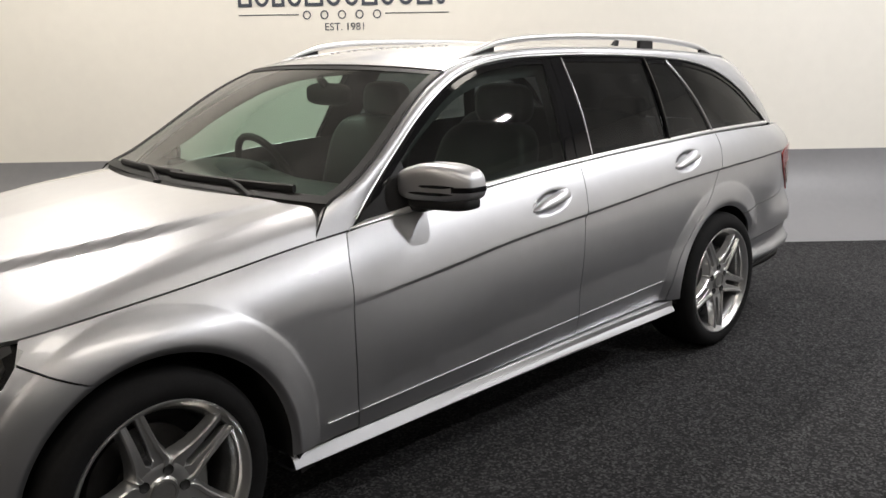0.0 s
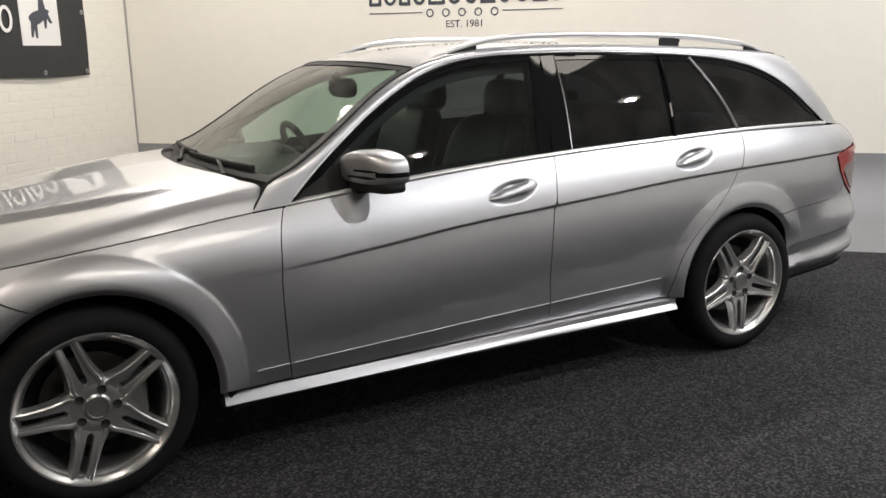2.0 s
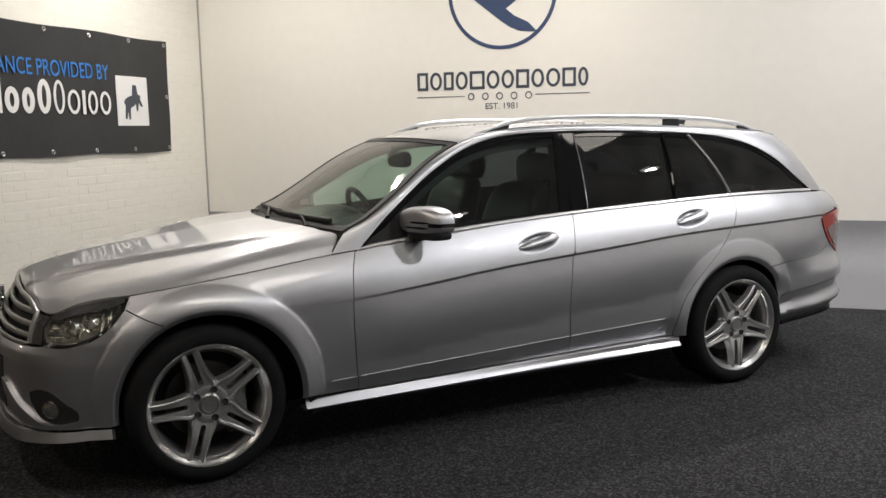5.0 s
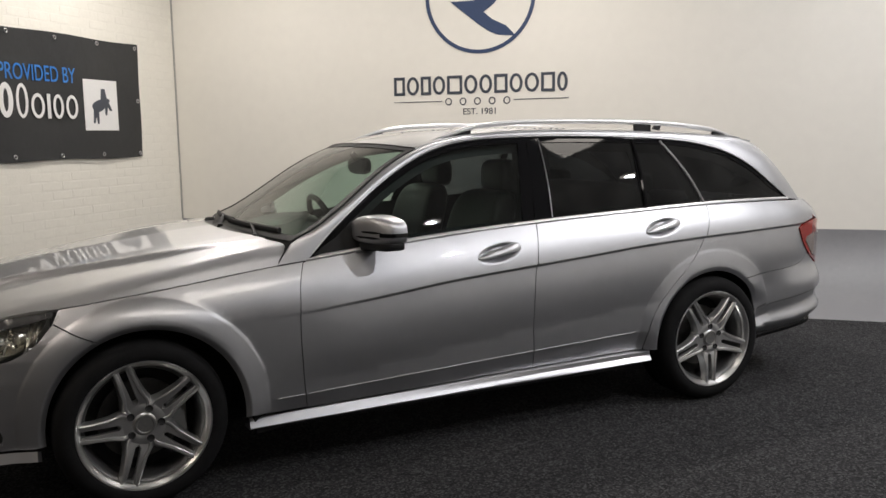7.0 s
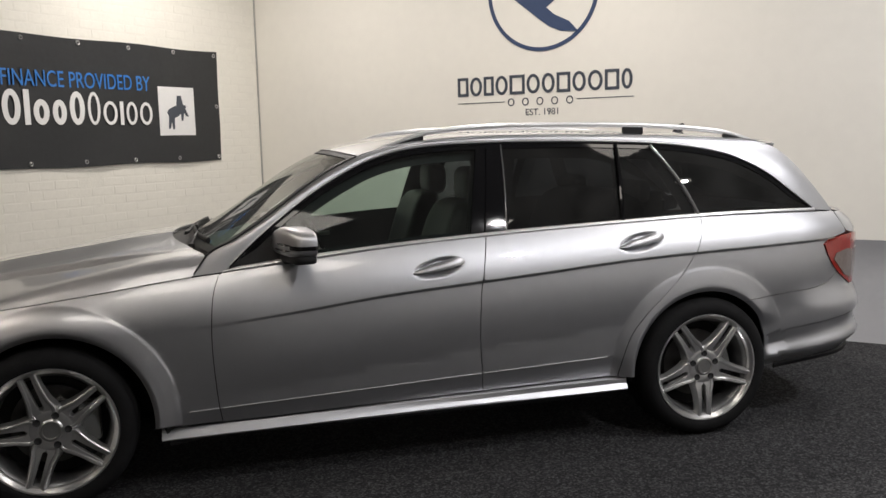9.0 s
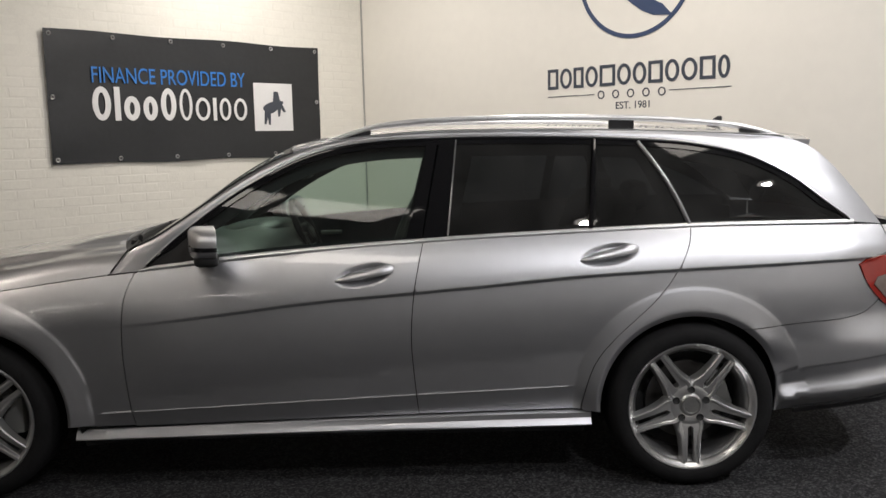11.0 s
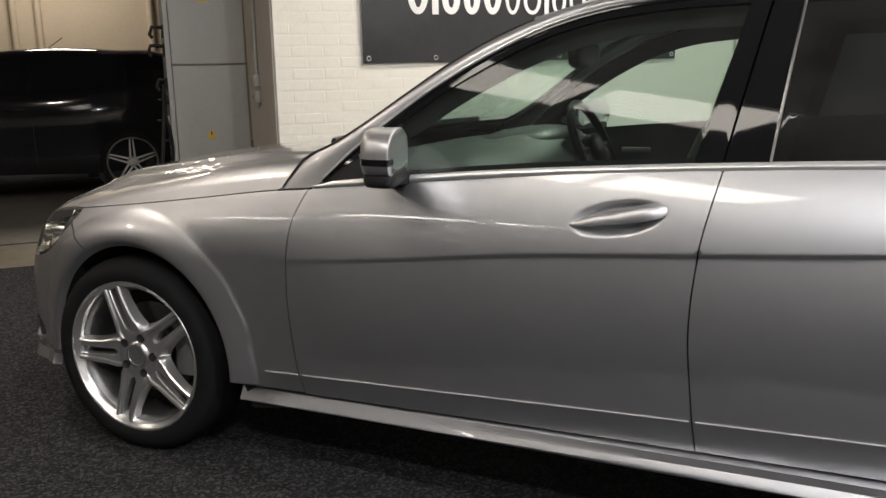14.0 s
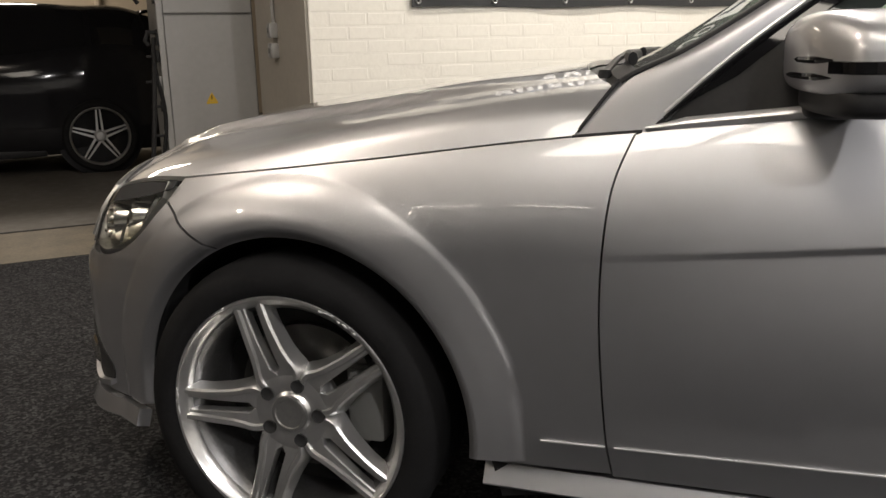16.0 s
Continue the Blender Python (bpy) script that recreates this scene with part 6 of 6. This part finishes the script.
    for k in (1, -1):
        part("tail_light", blob_bm(k * 0.70, -0.09, 0.90, 0.10, 0.10, 0.085, 0.6, 0.6, 20, 10), M_RED, c, "red tail light")
        part("door_mirror", blob_bm(k * 0.98, -2.60, 1.0, 0.10, 0.06, 0.07, 0.6, 0.6, 20, 10), material, c)
        for yy in (-1.60, -2.62):
            part("door_joint", tube_bm([(k * (float(wx_(yy)) - 0.012), yy, 0.28), (k * (float(wx_(yy)) + 0.001), yy, 0.44), (k * (float(wx_(yy)) - 0.012), yy, 0.56), (k * (float(wx_(yy)) + 0.001), yy, 0.68), (k * (float(wx_(yy)) - 0.045), yy, float(zw(yy)) - 0.01)], 0.003, 6, up=(0, 1, 0)), M_DARK, c)
        part("door_handle", blob_bm(k * 0.885, -1.75, 0.86, 0.015, 0.10, 0.014, 0.7, 0.7, 16, 8), material, c)
        part("sill", box_bm(k * 0.80, -2.95, 0.16, k * 0.875, -1.15, 0.24, 0.02), M_MATT, c)
    part("roof_spoiler", blob_bm(0, -0.10, 1.365, 0.60, 0.16, 0.018, 0.5, 0.5, 28, 8), material, c)
    return c


black = parked_car("hatchback", pose(-8.02, 2.77, 0.0), M_BLACK_PAINT, "glossy black hatchback with five-spoke alloys in the next hall", M_TRIM)
white = parked_car("hatchback", pose(-11.7, 1.9, 0.06), M_WHITE_PAINT, "pale silver-white car behind the black hatchback", M_GLASS_R)
part("aerial", tube_bm([(0.0, -0.9, 1.44), (0.0, -0.62, 1.64)], 0.006, 6, up=(1, 0, 0)), M_MATT, white, "thin black roof aerial")

# ---- lamps on the ceiling ----
first = empty("downlight", pose(LAMPS[0][0], LAMPS[0][1], CEIL), "round white ceiling downlight, switched on; two of these added as fill", "downlight", "downlights of the hall")
part("housing", lathe_bm([(0.10, 0.0), (0.155, 0.0), (0.155, -0.05), (0.135, -0.055), (0.125, -0.03), (0.10, -0.02)], 32, "z"), M_WHITE, first)
part("lamp_face", lathe_bm([(0.0, -0.045), (0.124, -0.045)], 32, "z"), M_LAMP, first, "glowing round diffuser")
for lx, ly, lw in LAMPS[1:]:
    copy_thing(first, pose(lx, ly, CEIL))

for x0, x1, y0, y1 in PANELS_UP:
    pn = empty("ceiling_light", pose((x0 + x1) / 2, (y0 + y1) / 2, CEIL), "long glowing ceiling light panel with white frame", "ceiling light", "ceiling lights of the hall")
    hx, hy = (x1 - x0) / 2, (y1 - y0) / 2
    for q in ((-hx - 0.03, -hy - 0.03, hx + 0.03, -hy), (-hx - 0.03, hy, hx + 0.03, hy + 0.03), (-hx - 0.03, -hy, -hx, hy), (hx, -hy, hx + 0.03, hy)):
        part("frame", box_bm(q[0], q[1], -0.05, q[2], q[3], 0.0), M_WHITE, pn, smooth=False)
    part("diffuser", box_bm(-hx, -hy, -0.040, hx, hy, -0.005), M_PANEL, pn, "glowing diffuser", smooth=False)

for x0, x1, y0 in TUBES:
    tb = empty("light_tube", pose((x0 + x1) / 2, y0, CEIL, 0, 0, -8), "slim glowing tube light on the showroom ceiling", "tube light", "tube lights of the hall")
    hx = (x1 - x0) / 2
    part("batten", box_bm(-hx, -0.035, -0.045, hx, 0.035, 0.0, 0.004), M_WHITE, tb, smooth=False)
    part("tube", tube_bm([(-hx + 0.02, 0, -0.062), (0, 0, -0.062), (hx - 0.02, 0, -0.062)], 0.015, 10), M_TUBE, tb, "glowing glass tube")

# ---- bricks of the west wall ----
def brick_mesh(name, L, H, seed):
    rnd = random.Random(seed)
    j = lambda a: rnd.uniform(-a, a)
    d, c = 0.0118 + j(0.0003), 0.004
    v = [(0, 0, 0), (0, L, 0), (0, L, H), (0, 0, H)]
    f = [(d + j(0.0003), c + j(0.002), c + j(0.002)), (d + j(0.0003), L - c + j(0.002), c + j(0.002)), (d + j(0.0003), L - c + j(0.002), H - c + j(0.002)), (d + j(0.0003), c + j(0.002), H - c + j(0.002))]
    mid = [(d - 0.0006, 0.001, 0.001), (d - 0.0006, L - 0.001, 0.001), (d - 0.0006, L - 0.001, H - 0.001), (d - 0.0006, 0.001, H - 0.001)]
    me = bpy.data.meshes.new(name)
    faces = [(8, 9, 10, 11)] + [(k, (k + 1) % 4, 4 + (k + 1) % 4, 4 + k) for k in range(4)] + [(4 + k, 4 + (k + 1) % 4, 8 + (k + 1) % 4, 8 + k) for k in range(4)]
    me.from_pydata(v + mid + f, [], faces)
    me.materials.append(M_BRICK)
    return me


BL, BHT, JT = 0.215, 0.066, 0.009
full = [brick_mesh("brick", BL, BHT, k) for k in range(10)]
half = [brick_mesh("half_brick", BL / 2 - JT / 2, BHT, 50 + k) for k in range(4)]
rb = random.Random(4)
rest_v, rest_f = [], []
courses = int(CEIL / (BHT + JT))
count = 0
for c in range(courses):
    z = 0.004 + c * (BHT + JT)
    y = 2.988
    stag = c % 2
    first_b = True
    while y < YB - 0.03:
        me = (rb.choice(half) if (first_b and stag) else rb.choice(full))
        L = BL / 2 - JT / 2 if (first_b and stag) else BL
        if y + L > YB:
            L2 = YB - y - 0.002
            if L2 < 0.04:
                break
            k = L2 / L
        else:
            k = 1.0
        x = XB - 0.012 + rb.uniform(-0.0006, 0.0004)
        if 0.70 < z < 2.05 and count < 300:
            b = new("brick", me)
            b.parent = WALL_WEST
            b.matrix_local = pose(x, y, z, rb.uniform(-0.2, 0.2)) @ Matrix.Diagonal((1, k, 1, 1))
            count += 1
        else:
            n0 = len(rest_v)
            rest_v += [(x + v.co.x, y + v.co.y * k, z + v.co.z) for v in me.vertices]
            rest_f += [tuple(n0 + i for i in p.vertices) for p in me.polygons]
        y += L + JT
        first_b = False
me = bpy.data.meshes.new("bricks")
me.from_pydata(rest_v, [], rest_f)
ob = link("bricks", me, M_BRICK, WALL_WEST)
tagged(ob, kind="stuff")
